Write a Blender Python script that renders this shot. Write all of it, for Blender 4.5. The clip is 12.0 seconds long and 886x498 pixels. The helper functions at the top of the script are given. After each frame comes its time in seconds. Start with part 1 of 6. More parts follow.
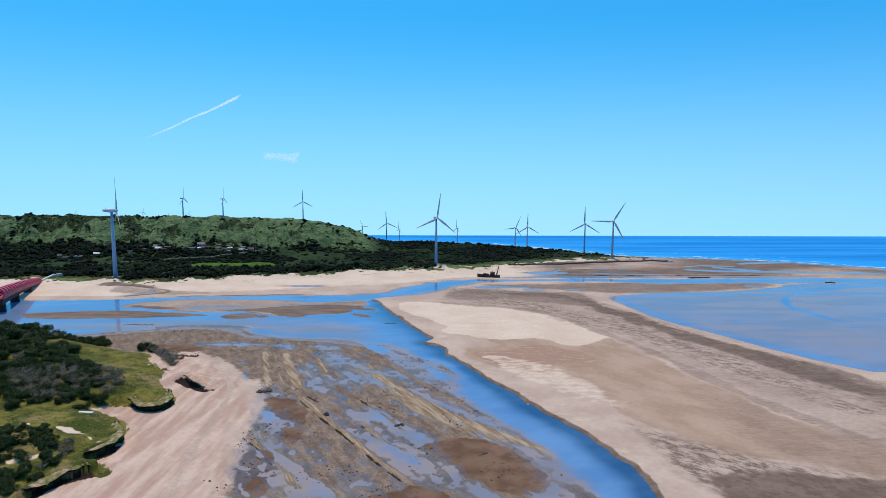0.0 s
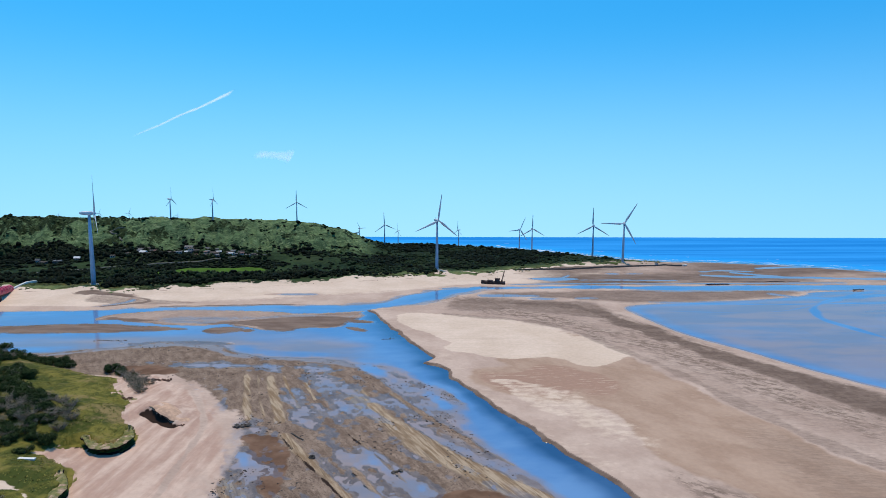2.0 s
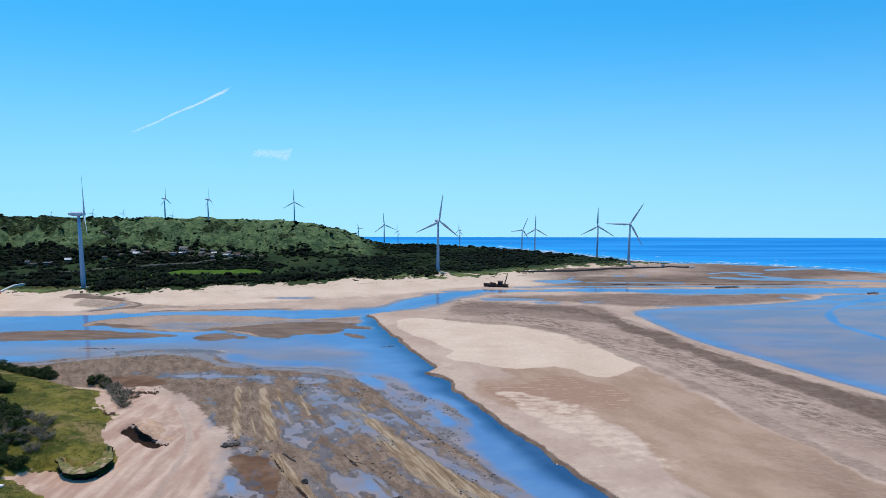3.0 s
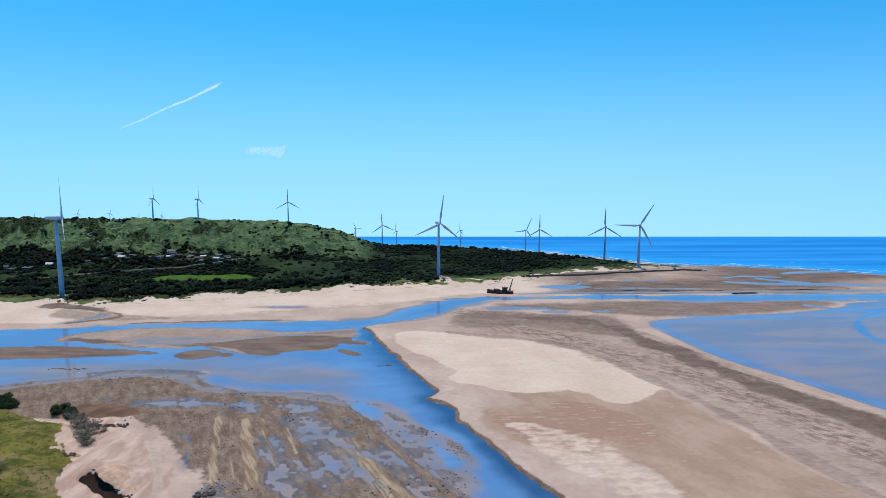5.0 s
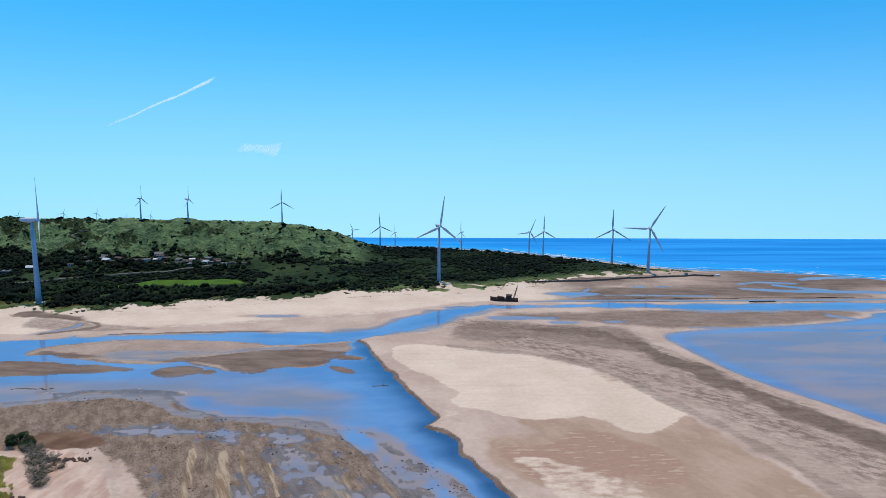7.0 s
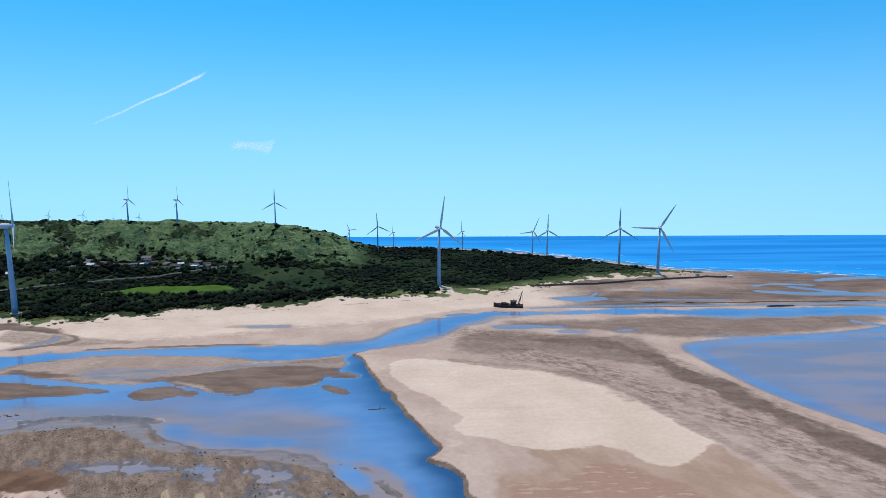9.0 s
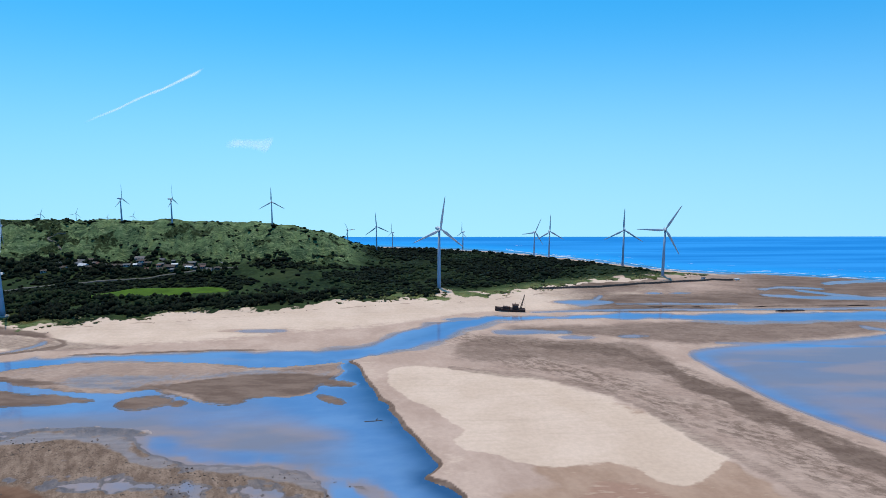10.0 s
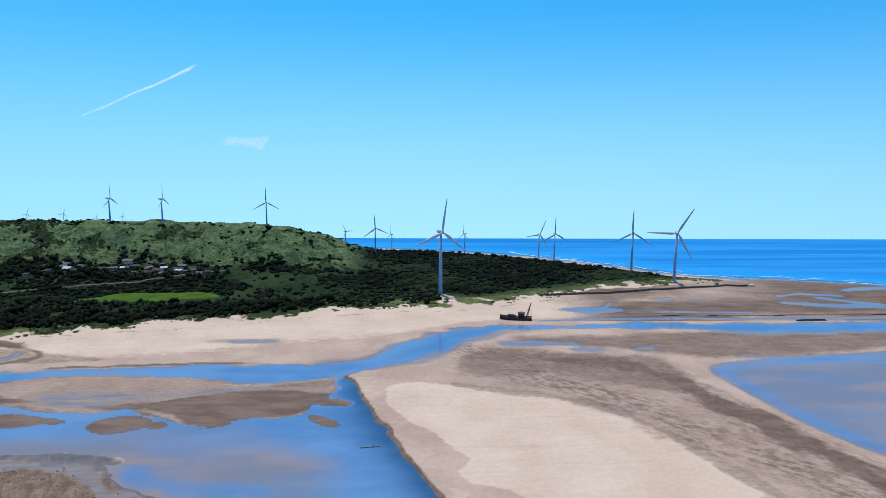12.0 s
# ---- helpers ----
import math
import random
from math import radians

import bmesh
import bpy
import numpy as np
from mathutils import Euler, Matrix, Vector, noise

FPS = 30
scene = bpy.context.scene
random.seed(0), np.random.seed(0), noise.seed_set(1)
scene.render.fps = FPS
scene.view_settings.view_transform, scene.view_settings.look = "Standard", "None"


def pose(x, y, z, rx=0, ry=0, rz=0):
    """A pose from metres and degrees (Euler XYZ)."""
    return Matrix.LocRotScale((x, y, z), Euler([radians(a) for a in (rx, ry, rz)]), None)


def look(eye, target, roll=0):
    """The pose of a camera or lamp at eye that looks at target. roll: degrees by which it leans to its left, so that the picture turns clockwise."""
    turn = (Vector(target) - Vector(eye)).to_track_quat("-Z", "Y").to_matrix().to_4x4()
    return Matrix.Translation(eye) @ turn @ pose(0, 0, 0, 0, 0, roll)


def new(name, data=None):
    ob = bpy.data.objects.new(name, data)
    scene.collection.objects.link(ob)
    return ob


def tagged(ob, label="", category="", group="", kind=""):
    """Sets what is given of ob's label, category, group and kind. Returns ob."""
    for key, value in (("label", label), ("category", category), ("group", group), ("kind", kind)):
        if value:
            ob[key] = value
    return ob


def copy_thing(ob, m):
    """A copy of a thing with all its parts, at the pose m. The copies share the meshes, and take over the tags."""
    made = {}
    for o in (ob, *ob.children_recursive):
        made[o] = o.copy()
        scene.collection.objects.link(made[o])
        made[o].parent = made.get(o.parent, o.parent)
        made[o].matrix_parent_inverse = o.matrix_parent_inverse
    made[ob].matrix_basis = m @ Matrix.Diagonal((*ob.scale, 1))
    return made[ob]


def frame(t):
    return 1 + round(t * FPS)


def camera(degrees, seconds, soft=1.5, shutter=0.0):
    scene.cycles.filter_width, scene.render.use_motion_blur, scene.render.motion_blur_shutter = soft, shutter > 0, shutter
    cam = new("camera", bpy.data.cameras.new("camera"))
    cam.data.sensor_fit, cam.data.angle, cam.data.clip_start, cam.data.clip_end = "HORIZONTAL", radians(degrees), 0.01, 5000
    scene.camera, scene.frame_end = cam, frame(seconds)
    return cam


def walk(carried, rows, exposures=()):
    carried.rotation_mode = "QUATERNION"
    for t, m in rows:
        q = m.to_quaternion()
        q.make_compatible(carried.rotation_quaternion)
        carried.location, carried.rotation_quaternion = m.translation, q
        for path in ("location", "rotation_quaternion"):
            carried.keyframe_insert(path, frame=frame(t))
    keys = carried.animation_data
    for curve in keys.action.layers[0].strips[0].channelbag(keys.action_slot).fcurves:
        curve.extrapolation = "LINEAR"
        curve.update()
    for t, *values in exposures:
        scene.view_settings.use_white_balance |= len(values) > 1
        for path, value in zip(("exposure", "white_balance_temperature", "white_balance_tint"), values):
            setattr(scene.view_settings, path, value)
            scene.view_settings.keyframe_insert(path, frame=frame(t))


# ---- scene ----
cam = camera(70.4, 12.0, soft=0.8)
PATH = [
    (0, (2.009, -13.188, 92.707), (2.06, -11.205, 92.456), 0.3),
    (0.5, (1.787, -4.314, 92.889), (1.839, -2.331, 92.636), 0.1),
    (1, (1.525, 4.518, 93.147), (1.578, 6.501, 92.893), 0.1),
    (1.5, (1.225, 13.208, 93.474), (1.278, 15.19, 93.218), 0.1),
    (2, (0.905, 21.613, 93.841), (0.959, 23.596, 93.584), 0.3),
    (2.5, (0.6, 29.657, 94.236), (0.655, 31.639, 93.974), 0.2),
    (3, (0.329, 37.269, 94.719), (0.383, 39.251, 94.456), 0.3),
    (5, (-0.405, 65.831, 98.857), (-0.348, 67.81, 98.575), 0.2),
    (5.5, (-0.504, 72.731, 99.308), (-0.445, 74.71, 99.022), 0.1),
    (6, (-0.566, 79.447, 99.664), (-0.507, 81.425, 99.376), 0.2),
    (6.5, (-0.592, 85.975, 100.001), (-0.532, 87.953, 99.712), 0.2),
    (7, (-0.629, 92.321, 100.386), (-0.57, 94.298, 100.096), 0.4),
    (9, (-0.604, 116.897, 103.641), (-0.543, 118.871, 103.331), -0.0),
    (9.5, (-0.59, 122.895, 103.964), (-0.53, 124.87, 103.654), 0.2),
    (10, (-0.579, 128.756, 104.156), (-0.517, 130.73, 103.841), 0.2),
    (10.5, (-0.655, 134.507, 104.313), (-0.594, 136.481, 103.999), 0.3),
    (11, (-0.791, 140.088, 104.411), (-0.73, 142.062, 104.094), 0.3),
    (11.5, (-1.017, 145.608, 104.484), (-0.955, 147.581, 104.164), 0.3),
    (12, (-1.333, 151.133, 104.542), (-1.27, 153.106, 104.222), 0.4),
]
walk(cam, [(t, look(eye, target, roll)) for t, eye, target, roll in PATH])

# ---- world, sun ----
SUN_ELEV, SUN_AZ = 78.0, -25.0            # degrees; azimuth from +y towards +x
world = bpy.data.worlds.new("sky")
scene.world = world
world.use_nodes = True
wn, wl = world.node_tree.nodes, world.node_tree.links
wn.clear()
w_out, w_bg, w_sky = wn.new("ShaderNodeOutputWorld"), wn.new("ShaderNodeBackground"), wn.new("ShaderNodeTexSky")
w_sky.sky_type, w_sky.sun_disc = "NISHITA", False
w_sky.sun_elevation, w_sky.sun_rotation = radians(SUN_ELEV), radians(SUN_AZ)
w_sky.air_density, w_sky.dust_density, w_sky.ozone_density = 1.0, 0.15, 3.0
w_co, w_add, w_sep, w_com = wn.new("ShaderNodeTexCoord"), wn.new("ShaderNodeVectorMath"), wn.new("ShaderNodeSeparateColor"), wn.new("ShaderNodeCombineColor")
w_add.inputs[1].default_value = (0, 0, 0.34)          # the sea's edge lies below eye level
wl.new(w_co.outputs["Generated"], w_add.inputs[0])
wl.new(w_add.outputs[0], w_sky.inputs["Vector"])
wl.new(w_sky.outputs[0], w_sep.inputs[0])
for k, (power, gain) in enumerate(((2.6, 0.20), (1.75, 0.98), (1.0, 2.2))):     # a deep, clear blue
    w_pow, w_mul = wn.new("ShaderNodeMath"), wn.new("ShaderNodeMath")
    w_pow.operation, w_mul.operation = "POWER", "MULTIPLY"
    w_pow.inputs[1].default_value, w_mul.inputs[1].default_value = power, gain
    wl.new(w_sep.outputs[k], w_pow.inputs[0])
    wl.new(w_pow.outputs[0], w_mul.inputs[0])
    wl.new(w_mul.outputs[0], w_com.inputs[k])
w_xyz, w_low, w_haze = wn.new("ShaderNodeSeparateXYZ"), wn.new("ShaderNodeMapRange"), wn.new("ShaderNodeMix")
w_low.interpolation_type, w_haze.data_type = "SMOOTHSTEP", "RGBA"
for k, v in zip((1, 2, 3, 4), (0.24, -0.16, 0.0, 0.8)):
    w_low.inputs[k].default_value = v
w_haze.inputs[7].default_value = (4.6, 7.7, 10.5, 1)          # pale haze all round the horizon
wl.new(w_co.outputs["Generated"], w_xyz.inputs[0])
wl.new(w_xyz.outputs[2], w_low.inputs[0])
wl.new(w_low.outputs[0], w_haze.inputs[0])
wl.new(w_com.outputs[0], w_haze.inputs[6])
wl.new(w_haze.outputs[2], w_bg.inputs["Color"])
wl.new(w_bg.outputs[0], w_out.inputs["Surface"])
w_bg.inputs["Strength"].default_value = 0.10

sun = new("sun", bpy.data.lights.new("sun", "SUN"))
sun.data.energy, sun.data.angle, sun.data.color = 3.7, radians(0.53), (1.0, 0.80, 0.60)
a_, e_ = radians(SUN_AZ), radians(SUN_ELEV)
sun.matrix_world = look((0, 0, 300), (-300 * math.sin(a_) * math.cos(e_), -300 * math.cos(a_) * math.cos(e_), 300 - 300 * math.sin(e_)))


# ---- materials ----
def mat(name, rough=0.8, metal=0.0):
    m = bpy.data.materials.new(name)
    m.use_nodes = True
    b = m.node_tree.nodes["Principled BSDF"]
    b.inputs["Roughness"].default_value, b.inputs["Metallic"].default_value = rough, metal
    return m, m.node_tree.nodes, m.node_tree.links, b


def noise_node(n, l, scale, detail=5.0, stretch=None, rough=0.55):
    t = n.new("ShaderNodeTexNoise")
    t.inputs["Scale"].default_value, t.inputs["Detail"].default_value, t.inputs["Roughness"].default_value = scale, detail, rough
    c = n.new("ShaderNodeTexCoord")
    if stretch:
        mp = n.new("ShaderNodeMapping")
        mp.vector_type = "TEXTURE"
        mp.inputs["Rotation"].default_value = (0, 0, radians(stretch[0]))
        mp.inputs["Scale"].default_value = [1 / v for v in stretch[1:]]
        l.new(c.outputs["Object"], mp.inputs[0])
        l.new(mp.outputs[0], t.inputs["Vector"])
    else:
        l.new(c.outputs["Object"], t.inputs["Vector"])
    return t.outputs["Fac"]


def remap(n, l, value, a, b, lo=0.0, hi=1.0):
    m = n.new("ShaderNodeMapRange")
    m.interpolation_type = "SMOOTHSTEP"
    for k, v in zip((1, 2, 3, 4), (a, b, lo, hi)):
        m.inputs[k].default_value = v
    l.new(value, m.inputs[0])
    return m.outputs[0]


def math_node(n, l, op, a, b):
    m = n.new("ShaderNodeMath")
    m.operation = op
    for k, v in enumerate((a, b)):
        if isinstance(v, (int, float)):
            m.inputs[k].default_value = v
        else:
            l.new(v, m.inputs[k])
    return m.outputs[0]


def mix_color(n, l, fac, a, b, blend="MIX"):
    m = n.new("ShaderNodeMix")
    m.data_type, m.blend_type = "RGBA", blend
    for key, v in ((0, fac), (6, a), (7, b)):
        if isinstance(v, tuple):
            m.inputs[key].default_value = (*v, 1)
        elif isinstance(v, (int, float)):
            m.inputs[key].default_value = v
        else:
            l.new(v, m.inputs[key])
    return m.outputs[2]


def bump(n, l, b, height, strength, dist):
    u = n.new("ShaderNodeBump")
    u.inputs["Strength"].default_value, u.inputs["Distance"].default_value = strength, dist
    l.new(height, u.inputs["Height"])
    l.new(u.outputs[0], b.inputs["Normal"])


def plain(name, color, rough=0.7, metal=0.0, vary=0.25, size=2.0, relief=0.0):
    """A painted or raw surface with two scales of variation."""
    m, n, l, b = mat(name, rough, metal)
    dark = tuple(c * (1 - vary) for c in color)
    c1 = mix_color(n, l, remap(n, l, noise_node(n, l, 1 / size), 0.35, 0.65), dark, color)
    c2 = mix_color(n, l, remap(n, l, noise_node(n, l, 9 / size, 3), 0.45, 0.75, 0, 0.5), c1, dark)
    l.new(c2, b.inputs["Base Color"])
    if relief:
        bump(n, l, b, noise_node(n, l, 9 / size), 0.6, relief)
    if rough >= 0.9:
        b.inputs["Specular IOR Level"].default_value = 0.08
    return m


def foliage(name, dark, light, size):
    m, n, l, b = mat(name, 0.75)
    g = n.new("ShaderNodeNewGeometry")
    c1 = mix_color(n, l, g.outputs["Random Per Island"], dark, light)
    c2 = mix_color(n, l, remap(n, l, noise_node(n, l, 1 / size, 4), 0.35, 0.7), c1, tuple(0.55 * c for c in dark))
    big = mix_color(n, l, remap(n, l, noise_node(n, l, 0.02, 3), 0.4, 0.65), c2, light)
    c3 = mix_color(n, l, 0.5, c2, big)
    l.new(c3, b.inputs["Base Color"])
    b.inputs["Specular IOR Level"].default_value = 0.06
    bump(n, l, b, noise_node(n, l, 2.2 / size, 4), 0.9, size * 0.35)
    return m


def ground_material():
    m, n, l, b = mat("shore_ground", 0.9)
    zones = []
    for key in ("zones_a", "zones_b", "zones_c", "zones_d", "zones_e"):
        at, sep = n.new("ShaderNodeAttribute"), n.new("ShaderNodeSeparateColor")
        at.attribute_name = key
        l.new(at.outputs["Color"], sep.inputs[0])
        zones += list(sep.outputs)
    dry, dark, wet, green, mud, red, ridge, pink, scrub, turf, scar_shade, film, tan, mottle, bright = zones
    n_big, n_mid, n_fine = noise_node(n, l, 0.045, 5), noise_node(n, l, 0.35, 6), noise_node(n, l, 3.0, 4)
    n_rip = noise_node(n, l, 0.42, 6, (-60, 0.4, 1.0, 1), 0.65)
    wob = math_node(n, l, "MULTIPLY", math_node(n, l, "SUBTRACT", n_mid, 0.5), 0.9)
    n_mudstreak = noise_node(n, l, 0.6, 6, (-63, 0.10, 1.0, 1), 0.65)

    def edged(v, k=1.0):
        return remap(n, l, math_node(n, l, "ADD", v, math_node(n, l, "MULTIPLY", wob, k)), 0.33, 0.67)

    sand = mix_color(n, l, remap(n, l, n_big, 0.35, 0.65), (0.375, 0.272, 0.215), (0.455, 0.342, 0.274))
    sand = mix_color(n, l, remap(n, l, n_rip, 0.47, 0.72, 0, 0.25), sand, (0.47, 0.36, 0.295))
    sand = mix_color(n, l, remap(n, l, n_mid, 0.52, 0.74, 0, 0.18), sand, (0.28, 0.203, 0.165))
    n_soft = noise_node(n, l, 0.09, 4, (-60, 0.6, 1.0, 1))
    warm = mix_color(n, l, remap(n, l, n_soft, 0.35, 0.65), (0.315, 0.212, 0.151), (0.372, 0.260, 0.190))
    warm = mix_color(n, l, remap(n, l, noise_node(n, l, 0.5, 4, (6, 0.35, 1.4, 1)), 0.63, 0.7, 0, 0.5), warm, (0.40, 0.295, 0.215))
    russet = mix_color(n, l, remap(n, l, noise_node(n, l, 0.42, 5, (2, 0.35, 1.3, 1), 0.6), 0.54, 0.62), (0.303, 0.190, 0.138), (0.378, 0.266, 0.197))
    warm = mix_color(n, l, remap(n, l, tan, 0.65, 0.95), warm, russet)
    sand = mix_color(n, l, remap(n, l, math_node(n, l, "ADD", tan, math_node(n, l, "MULTIPLY", wob, 0.35)), 0.1, 0.5), sand, warm)
    pale = mix_color(n, l, remap(n, l, n_big, 0.3, 0.7), (0.55, 0.428, 0.328), (0.62, 0.492, 0.388))
    pale = mix_color(n, l, remap(n, l, n_fine, 0.4, 0.75, 0, 0.35), pale, (0.50, 0.393, 0.312))
    n_tide = noise_node(n, l, 0.5, 6, (5, 0.04, 0.8, 1), 0.6)
    pale = mix_color(n, l, remap(n, l, n_tide, 0.5, 0.68, 0, 0.22), pale, (0.40, 0.31, 0.245))
    n_feather = noise_node(n, l, 0.24, 7, (4, 0.6, 1.2, 1), 0.66)
    soft_dry = remap(n, l, math_node(n, l, "ADD", dry, math_node(n, l, "MULTIPLY", math_node(n, l, "SUBTRACT", n_feather, 0.5), 1.3)), 0.30, 0.74, 0.0, 0.82)
    c = mix_color(n, l, soft_dry, sand, pale)
    n_run = noise_node(n, l, 0.5, 5, (86, 0.08, 0.5, 1), 0.55)
    rosy = mix_color(n, l, remap(n, l, n_run, 0.35, 0.65), (0.365, 0.238, 0.182), (0.50, 0.365, 0.288))
    rosy = mix_color(n, l, remap(n, l, n_mid, 0.55, 0.75, 0, 0.5), rosy, (0.39, 0.268, 0.208))
    c = mix_color(n, l, edged(pink, 0.5), c, rosy)
    darkc = mix_color(n, l, remap(n, l, noise_node(n, l, 0.16, 6, (-4, 0.3, 1.0, 1), 0.6), 0.38, 0.62), (0.130, 0.090, 0.070), (0.186, 0.134, 0.105))
    n_mot = noise_node(n, l, 0.34, 7, (-40, 0.55, 1.0, 1), 0.72)
    n_bit = noise_node(n, l, 0.8, 5, (-8, 0.35, 1.2, 1), 0.7)
    broken = math_node(n, l, "MULTIPLY", math_node(n, l, "SUBTRACT", n_bit, 0.5), 0.6)
    c = mix_color(n, l, remap(n, l, math_node(n, l, "ADD", dark, math_node(n, l, "MULTIPLY", broken, remap(n, l, dark, 0.05, 0.35))), 0.15, 0.85), c, darkc)
    mot = math_node(n, l, "MULTIPLY", mottle, remap(n, l, n_mot, 0.42, 0.60, 0.10, 0.95))
    c = mix_color(n, l, mot, c, mix_color(n, l, remap(n, l, n_mid, 0.4, 0.62), (0.118, 0.081, 0.061), (0.172, 0.123, 0.095)))
    mudc = mix_color(n, l, remap(n, l, noise_node(n, l, 0.22, 7, (-62, 0.5, 1.0, 1), 0.7), 0.36, 0.64), (0.132, 0.091, 0.067), (0.242, 0.176, 0.132))
    mudc = mix_color(n, l, remap(n, l, n_mid, 0.5, 0.7, 0, 0.5), mudc, (0.14, 0.095, 0.068))
    mudc = mix_color(n, l, remap(n, l, noise_node(n, l, 1.6, 4), 0.56, 0.63, 0, 0.75), mudc, (0.065, 0.047, 0.037))
    mudc = mix_color(n, l, remap(n, l, noise_node(n, l, 2.2, 4), 0.60, 0.68, 0, 0.5), mudc, (0.36, 0.29, 0.23))
    mudc = mix_color(n, l, remap(n, l, n_mudstreak, 0.50, 0.66, 0, 0.5), mudc, (0.105, 0.072, 0.052))
    mudc = mix_color(n, l, remap(n, l, ridge, 0.1, 0.8, 0, 0.8), mudc, mix_color(n, l, remap(n, l, n_mudstreak, 0.4, 0.6), (0.20, 0.132, 0.076), (0.40, 0.31, 0.212)))
    n_line = noise_node(n, l, 0.9, 4, (-66, 0.06, 1.0, 1), 0.6)
    mudc = mix_color(n, l, math_node(n, l, "MULTIPLY", remap(n, l, ridge, 0.1, 0.5), remap(n, l, n_line, 0.52, 0.66, 0, 0.5)), mudc, (0.075, 0.052, 0.036))
    c = mix_color(n, l, edged(mud, 0.8), c, mudc)
    n_flat = noise_node(n, l, 0.5, 5, (3, 0.12, 1.0, 1), 0.6)
    smear = mix_color(n, l, remap(n, l, n_flat, 0.36, 0.66), (0.20, 0.150, 0.127), (0.255, 0.202, 0.177))
    c = mix_color(n, l, remap(n, l, film, 0.25, 0.8, 0, 0.8), c, smear)
    c = mix_color(n, l, edged(red, 0.7), c, mix_color(n, l, remap(n, l, noise_node(n, l, 0.11, 5, None, 0.55), 0.36, 0.64), (0.108, 0.061, 0.039), (0.168, 0.101, 0.067)))
    w = edged(wet, 0.7)
    c = mix_color(n, l, w, c, mix_color(n, l, 0.8, c, (0.74, 0.72, 0.72), "MULTIPLY"))
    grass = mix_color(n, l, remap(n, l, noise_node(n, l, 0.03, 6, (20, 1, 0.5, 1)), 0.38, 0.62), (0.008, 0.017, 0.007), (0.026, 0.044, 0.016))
    grass = mix_color(n, l, remap(n, l, n_mid, 0.45, 0.7, 0, 0.6), grass, (0.040, 0.066, 0.024))
    grass = mix_color(n, l, remap(n, l, noise_node(n, l, 0.016, 6), 0.55, 0.7, 0, 0.45), grass, (0.045, 0.060, 0.025))
    downs = mix_color(n, l, remap(n, l, noise_node(n, l, 0.10, 7, (8, 0.55, 1.6, 1), 0.7), 0.36, 0.62), (0.026, 0.050, 0.024), (0.100, 0.156, 0.068))
    downs = mix_color(n, l, remap(n, l, noise_node(n, l, 0.30, 6, (-12, 0.5, 1.3, 1), 0.7), 0.54, 0.66, 0, 0.8), downs, (0.215, 0.27, 0.135))
    downs = mix_color(n, l, remap(n, l, noise_node(n, l, 0.55, 6, (10, 0.6, 1.3, 1), 0.7), 0.53, 0.63, 0, 0.8), downs, (0.012, 0.024, 0.009))
    downs = mix_color(n, l, remap(n, l, noise_node(n, l, 0.9, 5, (4, 0.07, 1.1, 1), 0.65), 0.52, 0.64, 0, 0.55), downs, (0.20, 0.25, 0.115))
    downs = mix_color(n, l, remap(n, l, noise_node(n, l, 0.7, 5, (-5, 0.1, 1.1, 1), 0.65), 0.54, 0.66, 0, 0.65), downs, (0.022, 0.042, 0.018))
    grass = mix_color(n, l, bright, grass, downs)
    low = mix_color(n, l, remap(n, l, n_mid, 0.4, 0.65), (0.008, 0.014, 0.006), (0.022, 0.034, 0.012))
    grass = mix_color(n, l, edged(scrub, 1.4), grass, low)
    straw = mix_color(n, l, remap(n, l, noise_node(n, l, 0.10, 6, None, 0.65), 0.40, 0.60), (0.045, 0.056, 0.012), (0.150, 0.132, 0.030))
    straw = mix_color(n, l, remap(n, l, n_mid, 0.5, 0.72, 0, 0.8), straw, (0.045, 0.052, 0.014))
    straw = mix_color(n, l, remap(n, l, noise_node(n, l, 0.06, 6, None, 0.65), 0.53, 0.66, 0, 0.75), straw, (0.23, 0.165, 0.075))
    grass = mix_color(n, l, turf, grass, straw)
    # thin dark lines, and shade painted under the ledges and the crust
    c = mix_color(n, l, edged(scar_shade, 0.4), c, (0.028, 0.018, 0.014))
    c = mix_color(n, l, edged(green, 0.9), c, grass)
    speck = remap(n, l, noise_node(n, l, 0.55, 7, None, 0.6), 0.3, 0.7, 0.95, 1.05)
    grey = n.new("ShaderNodeCombineColor")
    for k in range(3):
        l.new(speck, grey.inputs[k])
    c = mix_color(n, l, 1.0, c, grey.outputs[0], "MULTIPLY")
    l.new(c, b.inputs["Base Color"])
    gloss = math_node(n, l, "MAXIMUM", w, edged(film, 0.8))
    rough = math_node(n, l, "SUBTRACT", 0.92, math_node(n, l, "MULTIPLY", gloss, 0.62))
    l.new(rough, b.inputs["Roughness"])
    l.new(math_node(n, l, "ADD", 0.06, math_node(n, l, "MULTIPLY", gloss, 0.38)), b.inputs["Specular IOR Level"])
    h = math_node(n, l, "ADD", math_node(n, l, "MULTIPLY", n_mid, 0.6), math_node(n, l, "MULTIPLY", n_fine, 0.15))
    bump(n, l, b, h, 0.3, 0.16)
    return m


